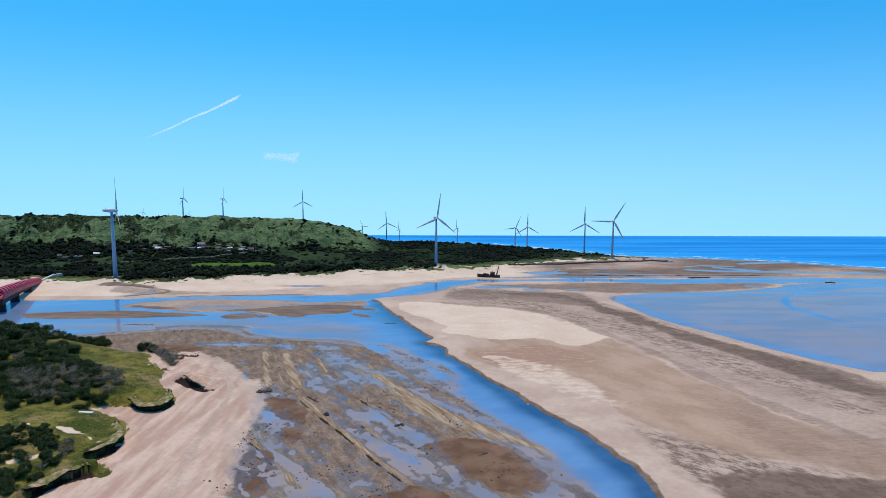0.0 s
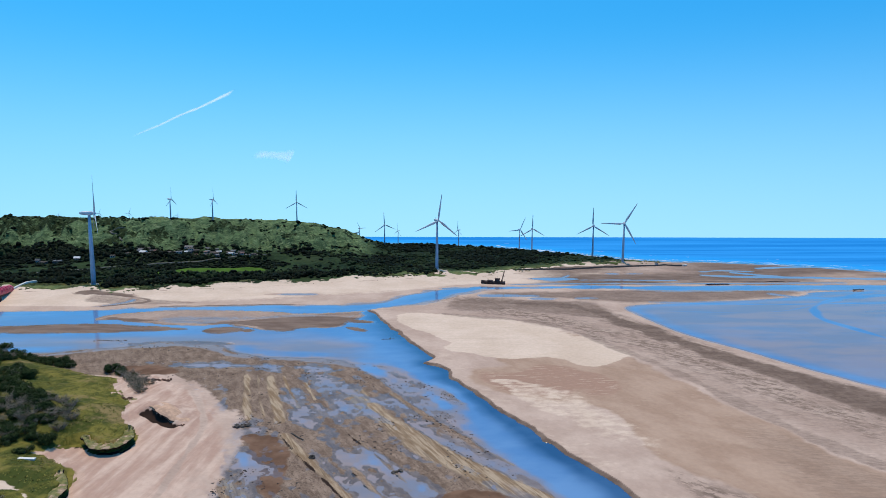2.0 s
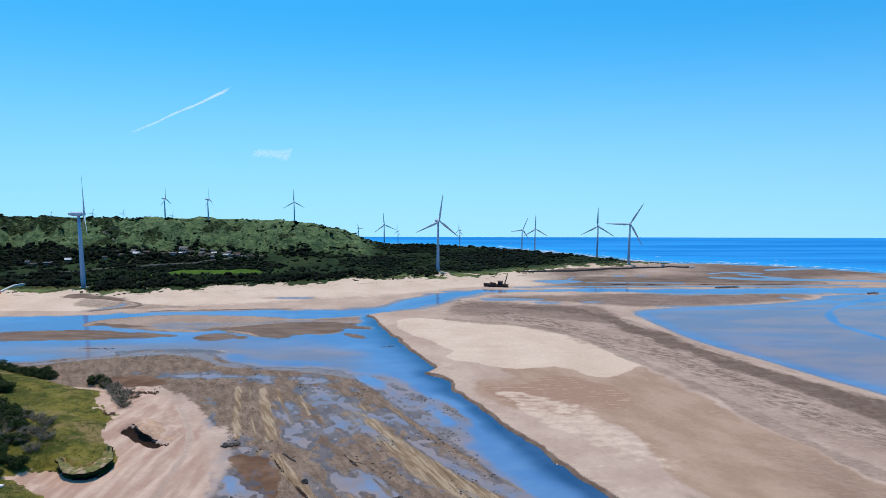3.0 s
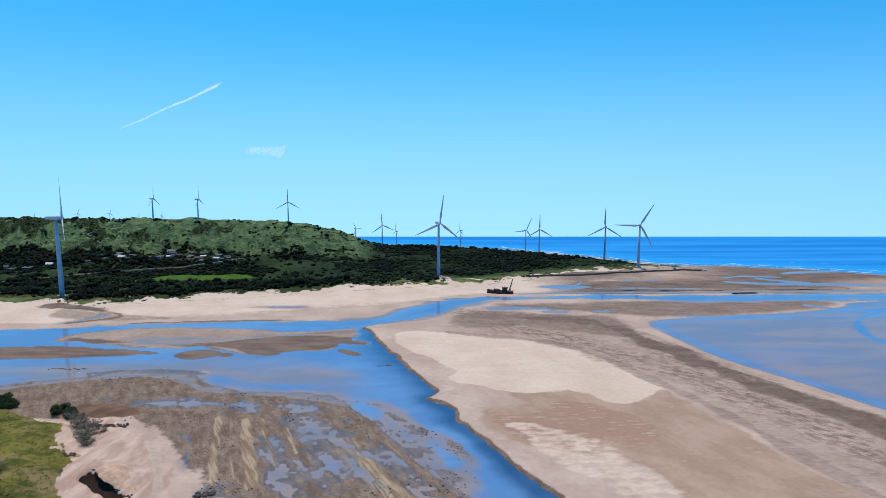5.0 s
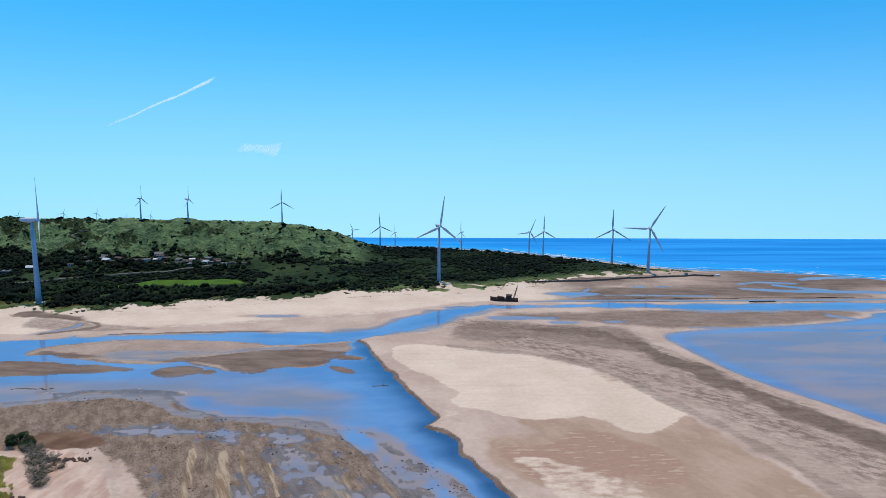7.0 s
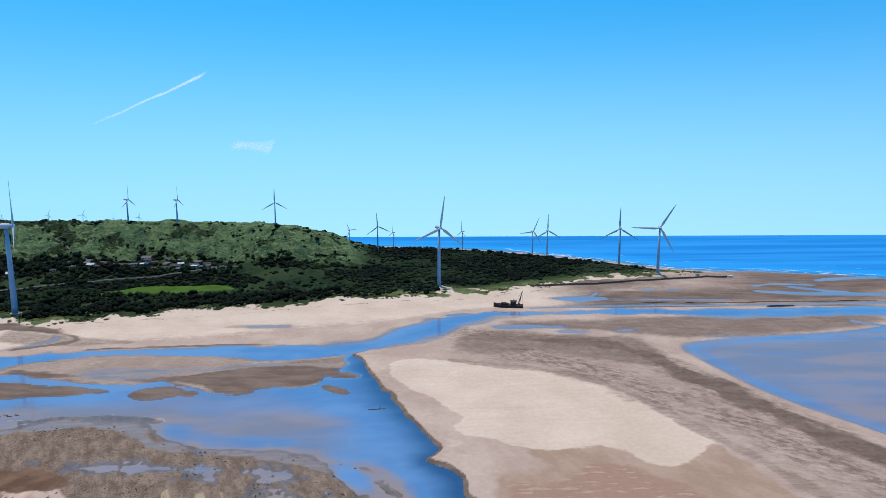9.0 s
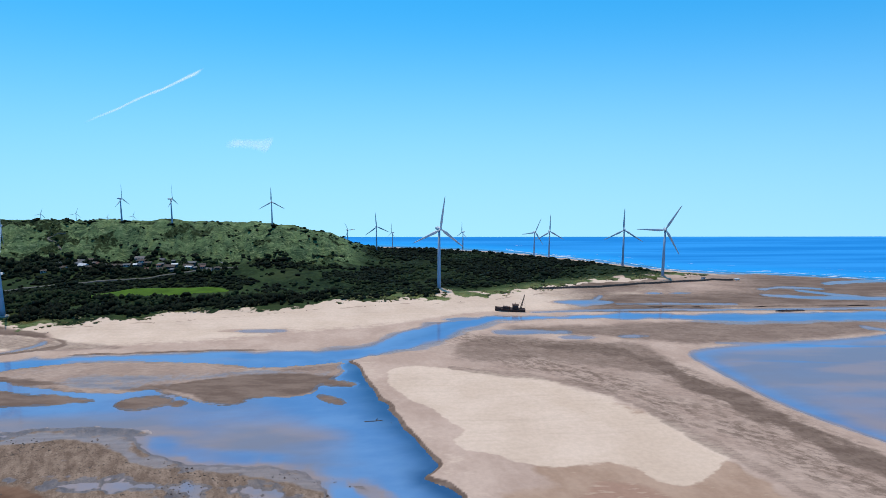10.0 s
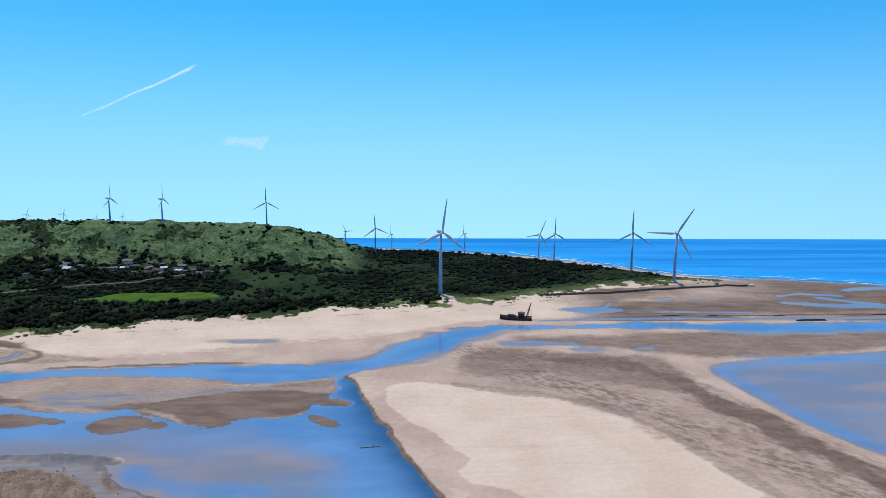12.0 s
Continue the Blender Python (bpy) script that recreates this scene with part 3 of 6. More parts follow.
def shore(x, y):
    """Ground height and the kinds of ground, over the whole plan."""
    wob = 1.6 * fbm(x, y, 14, 4, 1) + 0.5 * fbm(x, y, 3, 2, 2)
    xw, yw = x + 1.3 * fbm(x, y, 11, 3, 65), y + 1.8 * fbm(x, y, 11, 3, 66)
    river, lagoon, pool, sea = area_dist(xw, yw, RIVER), area_dist(xw, yw, LAGOON), area_dist(x, y, POOL), area_dist(x, y, SEA, 60)
    ponds = np.full(x.shape, -30.0)
    for px, py, rx, ry in PONDS:
        ponds = np.maximum(ponds, (1 - np.hypot((x - px) / rx, (y - py) / ry)) * min(rx, ry) * 1.2 + 0.35 * min(rx, ry) * fbm(x, y, 9, 3, 61))
    for pts, wd in STREAMS:
        ponds = np.maximum(ponds, wd * (1 + 0.5 * fbm(x, y, 20, 2, 62)) - line_dist(x, y, rounded(pts, False, 2)))
    edge = line_dist(xw, yw, rounded(BAR_EDGE, False, 2))
    calm = step(2, 9, edge)
    water = np.maximum.reduce([river + wob * calm, lagoon + wob * calm, pool + 0.6 * wob, sea + 2.0 * wob, ponds + 0.8 * wob])
    h = np.where(water < 0, 0.45 * (1 - np.exp(np.minimum(water, 0) / 7)), -np.where(ponds > np.maximum(np.maximum(river, lagoon), sea), 0.22, 0.48) * (1 - np.exp(-np.maximum(water, 0) / 5)))
    # sea floor falls away
    h = h - 6 * step(10, 150, sea) - 1.3 * step(1, 12, sea + wob)
    # the pool and the lagoon are a film over flats
    flat = step(0, 6, pool) * (1 - step(330, 460, x))
    h = h * (1 - 0.92 * flat) + flat * (-0.055 + 0.035 * fbm(x * 0.45, y, 26, 4, 3) - 0.13 * step(16, 2, pool)) - flat * 0.3 * step(0, 5, ponds)
    soft_side = step(352, 344, y) * step(10 - 5 * step(300, 260, y), 22 - 9 * step(300, 260, y), edge)
    lag = np.where(edge < 9, step(-1.6, -0.4, lagoon), step(0, 4, lagoon)) * (1 - soft_side) + step(-4, 16, lagoon + 4 * fbm(x * 0.3, y, 10, 3, 73)) * soft_side
    mud = area_dist(x, y, MUD)
    haze = np.clip(np.exp(-((x + 58) / 40) ** 2 - ((y - 345) / 16) ** 2) + 0.95 * np.exp(-((x + 170) / 75) ** 2 - ((y - 354) / 12) ** 2) + 0.25 * fbm(x * 0.5, y, 22, 3, 50), 0, 1.1)
    floor = -(0.015 + 0.22 * step(4, 30, -mud + 5 * fbm(x * 0.4, y, 18, 3, 4)) * (1 - 0.75 * haze) + (0.45 + 0.3 * step(345, 285, y)) * np.exp(-edge / (14 - 3.5 * step(330, 270, y)))) - 0.03 * fbm(x * 0.5, y, 20, 4, 6)
    h = h * (1 - lag) + lag * np.minimum(floor, 0.05)
    banks = [area_dist(x, y, pts, 30, 1) + 0.6 * wob for pts in ISLES]
    island, isles = banks[0], np.maximum.reduce(banks)
    h = np.where(isles > -3, np.maximum(h, 0.30 * step(-1.6, 4, isles) - 0.45 * step(-0.2, -2.8, isles)), h)
    # sand bar with a cut bank along the channel
    right = area_dist(xw, yw, BAR_EDGE + [(-15, 444), (11, 461), (60, 470), (130, 440), (150, 350), (210, 240), (330, 120), (420, -250)])
    bar = step(0.0, 2.4, right + 0.3 * fbm(x, y, 4, 3, 5))
    h = np.where(right > 0, np.maximum(h, 0.9 * bar * step(55, 12, edge)), h)
    # mud flat with tide marks drawn out along one direction
    u, v = 0.56 * x - 0.83 * y, 0.83 * x + 0.56 * y
    mm = step(-9, 9, mud + 3 * wob + 2 * step(298, 322, y) * (lagoon > -14)) * (1 - step(9, 3, edge))
    low = step(255, 205, y)
    tide = 0.14 + 0.06 * fbm(x, y, 2.6, 3, 13) + 0.06 * fbm(x, y, 15, 4, 12) + 0.10 * step(-110, -80, x) * fbm(v, u * 0.2, 6, 4, 42) - 0.085 * low + 0.17 * low * fbm(v, u * 0.16, 9, 4, 11) + 0.13 * step(282, 312, y) * fbm(x * 0.22, y, 6, 4, 74)
    tide = tide - 0.10 * step(-18, -2, lagoon) * (0.7 + 0.6 * fbm(x, y * 1.3, 18, 3, 67))
    tide = tide - (0.06 + 0.07 * step(-40, -22, x) * step(245, 262, y) - 0.11 * fbm(v, u * 0.2, 9, 4, 41)) * step(-66, -42, x + 3 * wob) * step(222, 250, y) + 0.10 * step(-80, -112, x) * step(318, 328, y)
    near = step(-24, -3, lagoon) * step(305, 270, y) * (1 - step(9, 3, edge))
    tide = tide - near * (0.11 - 0.16 * fbm(v, u * 0.2, 7, 4, 43))
    crop = np.zeros_like(x)
    for pts, wd, hg in RIDGES:
        dl = line_dist(x, y, rounded(pts, False, 2)) + 0.5 * fbm(x, y, 14, 2, 15)
        crop = np.maximum(crop, np.exp(-(np.maximum(dl, 0) / wd) ** 2) * 0.7 * hg * (0.75 + 0.5 * fbm(x, y, 16, 2, 16)))
    tide = tide + np.clip(crop, 0, 1) + 0.14 * step(-3, 5, area_dist(x, y, REDMUD) + 2 * wob)
    h = h * (1 - mm) + mm * tide
    # pale bank below the dune
    bank = area_dist(x, y, BANK)
    mound = 3.0 * np.exp(-(((x + 97) * 0.9 - (y - 250) * 0.4) / 11) ** 2 - ((y - 250) * 0.9 + (x + 97) * 0.4) ** 2 / 34)
    h = h + np.where(y < 300, mound, 0)
    h = h + step(-4, 22, bank) * 2.2 + step(0, 12, bank) * 0.15 * fbm(v, u * 0.15, 4, 3, 17)
    # beach and land behind the river
    veg = np.interp(x, VEG_X, VEG_Y)
    inland = y - veg + 3 * fbm(x, y, 18, 3, 18)
    away = np.minimum(np.minimum(-sea, 60), np.where(x < 260, 60, 0))
    land = step(-32, 4, inland) * 2.4 * step(6, 26, away)
    dunes = step(-4, 6, inland) * step(10, 40, away) * (1.0 + 0.8 * fbm(x, y, 14, 4, 19))
    h = h + np.where(y > 430, land + dunes, 0)
    inl = step(0, 60, inland) * step(20, 60, away)
    h = h + inl * 0.9 * fbm(x, y, 45, 4, 20) + np.where(y > 500, hill_height(x, y) * step(0, 40, inland), 0)
    # dune in front, cut off at its seaward side
    turf = area_dist(x, y, TURF, 60, 1)
    turf_n = turf + 0.9 * fbm(x, y, 5, 3, 21)
    cut = np.zeros_like(x)
    for pts in LEDGES:
        cut = np.maximum(cut, step(7, 2.5, line_dist(x, y, rounded(pts, False, 1))))
    rise = cut * 3.4 * step(0.0, 0.9, turf_n - 0.9) + (1 - cut) * 3.9 * step(-5, 11, turf) + 3.4 * step(2, 42, turf) + step(2, 20, turf) * 0.8 * fbm(x, y, 11, 4, 22)
    h = h + np.where(y < 380, rise, 0)
    # the hollow under the sandstone crust
    pit = line_dist(x, y, rounded([(-103, 247.5), (-96, 242), (-89, 237.5)], False, 2)) + 0.5 * fbm(x, y, 3, 2, 85)
    h = h - np.where(y < 300, 1.9 * step(2.9, 0.9, pit), 0)
    # kinds of ground
    green = np.where(y > 430, step(-3, 5, inland + 5 * fbm(x, y, 6, 4, 24) + 6 * fbm(x, y, 22, 3, 26)) * step(8, 30, away), step(0.3, 2.6, turf_n + 1.5 * cut + 1.8 * fbm(x, y, 9, 4, 23)))
    green = green * np.where(y > 430, step(4, 9, np.hypot(x - 13, (y - 564) * 0.7) + 2 * fbm(x, y, 6, 3, 64)), 1)
    green = np.where((y > 430) & (x > -60), green * (1 - step(30, 6, inland) * step(0.25, 0.75, fbm(x, y * 1.5, 13, 4, 79) - 0.25 * step(6, 20, inland))), green)
    for pts in SANDY:
        green = np.where(y < 380, green * step(-0.9, 1.1, line_dist(x, y, rounded(pts, False, 1)) + 1.6 * fbm(x, y, 5, 3, 25)), green)
    soft = 2.5 + 9 * step(30, 85, x) * step(318, 340, y)
    dry = step(-soft, soft, area_dist(x, y, DRY) + 2.2 * fbm(x, y, 13, 4, 51))
    dry = dry * (1 + 0.14 * fbm(x, y * 0.7, 38, 4, 63))
    fade = 2.0 + 8 * step(40, 66, x)
    dry = np.maximum(dry, 0.56 * step(-fade, fade, area_dist(x, y, WHITEN) + 3 * fbm(x, y * 1.5, 12, 4, 53)))
    dry = np.maximum(dry, 0.36 * step(24, 4, edge) * (right > 0) * step(-0.6, 0.4, fbm(x, y, 18, 3, 72)))
    far_beach = np.where((y > 440) & (inland < 10), step(5, 16, -river) * step(-70, -35, inland) * step(230, 120, x) * step(20, 40, away), 0)
    far_beach = far_beach * (1 - 0.9 * step(-6, 1, ponds))
    dry = np.maximum.reduce([dry, far_beach, 0.35 * step(2, 9, bank + wob), np.where(y < 380, step(-2, 3, turf), 0)])
    d1 = line_dist(x, y, rounded([(20, 466), (69, 450), (100, 444), (115, 420), (125, 388), (137, 355), (150, 324), (163, 298), (177, 272), (191, 240), (225, 190), (280, 130)], False, 2))
    d2 = line_dist(x, y, rounded([(43, 432), (69, 414), (87, 396), (99, 369), (118, 345), (141, 300), (153, 261), (163, 242), (171, 226), (182, 210), (225, 155)], False, 2))
    along, across = 0.5 * x - 0.86 * y, 0.86 * x + 0.5 * y
    grain = fbm(across, along * 0.3, 7, 4, 70)
    dark = 0.92 * step(13 + 8 * step(340, 250, y), 4, d1 + 2 * wob + 5 * grain) * step(480, 440, y)
    dark = np.maximum(dark, 0.36 * step(46, 20, np.minimum(d1, d2) + 3 * wob) * (right > 6) * (1 - 0.9 * np.clip(dry, 0, 1)))
    mottle = np.maximum(0.85 * step(19, 4, d1 + 4 * grain), 0.85 * step(19, 5, d2 + 3 * wob) * (0.35 + 0.65 * step(-0.6, 0.5, grain + 0.2)))
    low_d = area_dist(x, y, LOWDARK)
    mottle = np.maximum(mottle, step(-4, 5, low_d + wob))
    mottle = np.maximum(mottle, 0.4 * step(-10, 10, area_dist(x, y, DARKTOP) + 3 * wob))
    tan = 0.6 * step(-3, 3, area_dist(x, y, TAN) + 1.5 * wob)
    tan = np.maximum(tan, step(1.25, 0.6, np.hypot((x - 52) / 34, (y - 290) / 24) + 0.3 * fbm(x, y, 20, 3, 86)) * (right > 4))
    dark = np.maximum(dark, 0.66 * step(-11, 5, area_dist(x, y, SPIT) + 2 * wob))
    dark = np.maximum(dark, 0.60 * step(-6, 8, area_dist(x, y, DARKTOP) + 2 * wob + 4 * fbm(x * 0.4, y, 16, 4, 33)))
    dark = np.maximum(dark, 0.85 * step(-6, -2, np.maximum.reduce(banks[1:])))
    dark = np.maximum(dark, 0.92 * step(-4, 4, area_dist(x, y, LOWCORE) + 2 * wob))
    rim = line_dist(x, y, rounded([(14, 416), (35, 409), (58, 402), (75, 391), (90, 368), (101, 340), (113, 311), (120, 290), (127, 260), (131, 244), (141, 218), (150, 197), (158, 182), (198, 138)], False, 2)) + 1.2 * wob
    dark = np.maximum(dark, 0.5 * step(5.0, 2.5, rim))
    dark = np.maximum(dark, 0.42 * step(-6, 6, area_dist(x, y, TAN)) * step(90, 125, x) * step(290, 215, y))
    dark = np.maximum(dark, 0.55 * step(-3, 4, area_dist(x, y, [(-240, 474), (-210, 468), (-188, 464), (-147, 451), (-175, 447), (-200, 446), (-240, 452)]) + wob))
    # shadowed face of the cut bank, painted as a dark strip
    dark = np.maximum(dark, 1.15 * step(1.9, 0.8, np.abs(right - 0.5)) * (edge < 5))
    wrack = np.abs(inland + 10 + 2 * fbm(x, y, 30, 3, 83))
    dark = np.maximum(dark, np.where(y > 440, 0.6 * step(1.3, 0.3, wrack) * step(-0.3, 0.3, fbm(x, y, 12, 3, 84)) * step(8, 30, away), 0))
    dark = np.maximum(dark, 0.46 * step(-5, -1, island))
    dark = np.maximum(dark, 0.98 * step(-6, 1, area_dist(x, y, ISLE_DARK) + 2.5 * fbm(x * 0.35, y, 9, 4, 27)))
    dark = np.maximum(dark, 0.62 * step(-3, 4, area_dist(x, y, ISLE_BROWN) + 2.5 * fbm(x * 0.35, y, 9, 4, 30)))
    dark = np.maximum(dark, 0.9 * step(-2, 3, area_dist(x, y, [(-200, 409), (-164, 405), (-147, 400), (-127, 397), (-108, 398), (-114, 391), (-137, 391), (-159, 396), (-190, 402)]) + 5 * fbm(x * 0.3, y, 9, 4, 31)))
    shoreline = np.abs(river + 1.5) + 0.8 * fbm(x, y, 16, 3, 37)
    dark = np.maximum(dark, 0.75 * step(2.2, 0.6, shoreline) * (y > 438) * (y < 470) * step(-195, -175, x) * step(-70, -95, x))
    marks = line_dist(x, y, rounded([(-250, 478), (-224, 474), (-205, 470), (-190, 458), (-198, 449), (-215, 444)], False, 2)) + 3.5 * fbm(x * 0.5, y, 11, 4, 38)
    dark = np.maximum(dark, 0.9 * step(5, 1, marks))
    dark = np.maximum(dark, 0.6 * step(3.5, 0.5, np.abs(island)) * step(-0.2, 0.4, fbm(x, y, 22, 3, 32)))
    dark = np.maximum(dark, np.where((y > 520) & (x > 60) & (inland < 0), step(50, 130, x) * (0.62 + 0.35 * fbm(x * 0.3, y, 22, 4, 28)), 0))
    wet = step(0.14, 0.0, h) * np.where(water > -10, 1, 0.3)
    sheen = step(0, 5, island) * np.clip(0.62 + 0.5 * fbm(x * 0.4, y, 15, 4, 29), 0, 1) * (1 - step(-6, 3, area_dist(x, y, ISLE_DARK)))
    wet = np.maximum(wet, 0.6 * sheen)
    wet = np.maximum(wet, 0.9 * mm * step(0.13, 0.02, tide))
    wet = np.maximum(wet, step(1, 8, pool))
    dark = np.maximum(dark, 0.12 * step(1, 8, pool))
    red = step(-2, 4, area_dist(x, y, REDMUD) + 1.5 * wob)
    red = np.maximum(red, step(-3, 4, area_dist(x, y, REDMUD2) + 1.2 * wob))
    for pts in STAINS:
        red = np.maximum(red, 0.85 * step(-2.5, 2, area_dist(x, y, pts) + 3 * fbm(x, y, 8, 4, 60)))
    mudz = np.maximum(mm, np.where((y < 345) & (y > 296) & (x < -60), step(-2, 5, mud + 14), 0))
    mudz = np.maximum.reduce([mudz, np.where((y > 296) & (y < 358), step(-13, -5, mud), 0), step(0.05, 0.4, near) * (right < 0)])
    one = np.clip(np.stack([dry * (1 - 0.9 * (water > 0)), dark, wet], -1), 0, 1)
    two = np.clip(np.stack([green, mudz * (1 - step(-11, 3, bank + 3 * fbm(v, u * 0.15, 6, 4, 35))), red], -1), 0, 1)
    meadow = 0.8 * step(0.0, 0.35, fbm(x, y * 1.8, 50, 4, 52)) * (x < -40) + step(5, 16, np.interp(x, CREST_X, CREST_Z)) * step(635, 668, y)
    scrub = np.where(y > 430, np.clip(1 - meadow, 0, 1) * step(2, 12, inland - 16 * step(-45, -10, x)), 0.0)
    # gullies darkened in the colour, as the high sun shades them little
    gully_shade = np.abs(fbm(x + 0.25 * y, y * 0.4, 24, 4, 7))
    scrub = np.maximum(scrub, np.where(y > 600, 0.3 * step(0.45, 0.7, gully_shade), 0))
    scrub = np.maximum(scrub, np.where(y > 600, 0.62 * step(0.05, 0.5, fbm(x, y * 1.6, 20, 5, 43) + 0.5 * step(-290, -400, x)), 0))
    pinkz = step(-15, 13, bank + 2 * wob + 5 * fbm(v, u * 0.15, 8, 4, 34)) * (1 - step(3.5, 6, turf_n))
    track = line_dist(x, y, rounded([(-66, 130), (-70, 154), (-74, 182), (-76, 210), (-78, 240), (-90, 266), (-100, 282)], False, 2)) + 0.6 * fbm(x, y, 9, 3, 54)
    track2 = line_dist(x, y, rounded([(-84, 130), (-86, 160), (-86, 195), (-82, 225), (-88, 246)], False, 2)) + 0.8 * fbm(x, y, 9, 3, 55)
    pinkz = pinkz * (1 - 0.6 * step(2.2, 0.6, track)) * (1 - 0.4 * step(2.4, 0.5, track2))
    one[..., 0] = one[..., 0] * (1 - 0.7 * step(2.2, 0.6, track) * (bank > -6)) * (1 - 0.4 * step(1.8, 0.5, track2) * (bank > -6))
    one[..., 1] = np.maximum(one[..., 1], 0.3 * step(2.0, 0.6, track) * step(-6, 2, bank) * (y < 300))
    bands = np.zeros_like(x)
    for pts, wd in (([(-80, 298), (-76, 284), (-71, 265), (-65, 248)], 1.9), ([(-69, 296), (-64, 280), (-58, 262), (-53, 246)], 3.0), ([(-63, 296), (-57, 279), (-49, 260)], 1.3), ([(-52, 288), (-44, 268)], 0.8)):
        bands = np.maximum(bands, step(wd, 0.4 * wd, line_dist(x, y, rounded(pts, False, 2)) + 0.5 * fbm(x, y, 7, 3, 87)))
    bands = np.maximum(bands, step(6, 3, line_dist(x, y, rounded([(-29, 275), (-10, 240), (11, 210), (48, 180)], False, 2)) + wob))
    bands = np.maximum(bands, step(5, 2, line_dist(x, y, rounded([(-58, 200), (-46, 176), (-35, 159), (-24, 135)], False, 2)) + wob))
    bands = bands * (0.75 + 0.3 * fbm(v, u * 0.1, 3, 3, 78))
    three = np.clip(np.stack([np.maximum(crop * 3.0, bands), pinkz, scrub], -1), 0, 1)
    scar_shade = np.zeros_like(x)
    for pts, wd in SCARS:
        scar_shade = np.maximum(scar_shade, step(0.75 * wd, 0.25 * wd, line_dist(x, y, rounded(pts, False, 1)) + 0.45 * fbm(x, y, 4, 3, 56)))
    scar_shade = 0.9 * scar_shade * step(-0.45, 0.05, fbm(x, y, 10, 3, 59))
    filmz = mm * np.maximum(step(295, 325, y) * step(-100, -70, x) * (0.45 + 0.35 * fbm(x * 0.2, y, 7, 3, 75)), 0.45 * step(30, 10, edge))
    filmz = np.maximum.reduce([filmz, 0.85 * sheen, 0.8 * near * (right < 0) * step(-0.5, 0.3, fbm(v, u * 0.2, 9, 4, 44)) * (1 - np.clip(crop * 4, 0, 1))])
    filmz = np.maximum(filmz, mm * step(7, 1, -lagoon + 4 * fbm(x * 0.4, y, 14, 3, 39)) * (y > 296))
    filmz = np.maximum(filmz, np.where((y > 436) & (y < 500), 0.8 * step(9, 2, -river + 4 * fbm(x * 0.4, y, 14, 3, 40)) * step(-70, -45, x), 0))
    # shade under the ledges, painted on the cut face and its foot
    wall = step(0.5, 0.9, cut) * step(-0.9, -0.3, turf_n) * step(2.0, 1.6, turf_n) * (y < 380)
    scar_shade = np.maximum(scar_shade, wall)
    # shade painted into the hollow below the sandstone crust
    scar_shade = np.maximum(scar_shade, step(2.4, 1.6, pit))
    scar_shade = np.maximum(scar_shade, 0.8 * step(1.2, 0.5, line_dist(x, y, rounded([(150, 533), (181, 533), (209, 531), (241, 534), (265, 533), (330, 537)], False, 2)) + 0.5 * fbm(x, y, 14, 3, 36)))
    top = np.interp(x, CREST_X, CREST_Z)
    strip = step(-45, -10, x) * step(20, 6, inland) + step(-340, -320, x) * step(-205, -225, x) * step(20, 8, inland) + step(26, 12, np.hypot(x + 258, (y - 500) * 2.2) + 5 * fbm(x, y, 9, 3, 76))
    brightz = np.where(y > 430, np.maximum(step(632, 668, y) * step(5, 16, top), strip), 0)
    five = np.clip(np.stack([tan, mottle, brightz], -1), 0, 1)
    four = np.clip(np.stack([np.where(y < 400, 1.0, np.where(y < 700, 0.4 * np.clip(strip, 0, 1), 0)), scar_shade, filmz], -1), 0, 1)
    return h, one, two, three, four, five


def sheet_mesh(name, x, y, z, keep=None):
    """A grid of rows and columns as a mesh; keep: which quads to make."""
    rows, cols = x.shape
    idx = np.arange(rows * cols).reshape(rows, cols)
    quads = np.stack([idx[:-1, :-1], idx[:-1, 1:], idx[1:, 1:], idx[1:, :-1]], -1).reshape(-1, 4)
    if keep is not None:
        quads = quads[keep.reshape(-1)]
    used, inv = np.unique(quads, return_inverse=True)
    co = np.stack([x.reshape(-1), y.reshape(-1), z.reshape(-1)], -1)[used]
    me = bpy.data.meshes.new(name)
    me.vertices.add(len(co))
    me.vertices.foreach_set("co", co.astype(np.float32).reshape(-1))
    me.loops.add(quads.size)
    me.loops.foreach_set("vertex_index", inv.reshape(-1).astype(np.int32))
    me.polygons.add(len(quads))
    me.polygons.foreach_set("loop_start", np.arange(0, quads.size, 4, dtype=np.int32))
    me.update(calc_edges=True)
    me.validate()
    me.polygons.foreach_set("use_smooth", np.ones(len(me.polygons), bool))
    return me, used


def attribute(me, name, kind, values):
    at = me.attributes.new(name, kind, "POINT")
    if kind == "FLOAT_COLOR":
        v = np.ones((len(values), 4), np.float32)
        v[:, :3] = values
        at.data.foreach_set("color", v.reshape(-1))
    else:
        at.data.foreach_set("value", values.astype(np.float32))


rows_y, yy = [-300.0, -240.0, -180.0, -140.0, -110.0] + [-90.0 + 2.4 * k for k in range(90)], 126.0
while yy < HORIZON:
    rows_y.append(yy)
    yy += 0.6 + (yy - 126) * 0.0030
rows_y.append(HORIZON)
cols_u = np.concatenate([[-4.0, -2.4, -1.6, -1.25, -1.1], np.linspace(-1, 1, 760), [1.1, 1.25, 1.6, 2.4, 4.0]])
GX = np.outer(0.72 * (np.maximum(np.array(rows_y), 120) + 13) + 10, cols_u)
GY = np.repeat(np.array(rows_y)[:, None], len(cols_u), 1)
GH, ZONES_A, ZONES_B, ZONES_C, ZONES_D, ZONES_E = shore(GX, GY)
GH = np.where(GY > HORIZON - 8, np.minimum(GH, 60), GH)

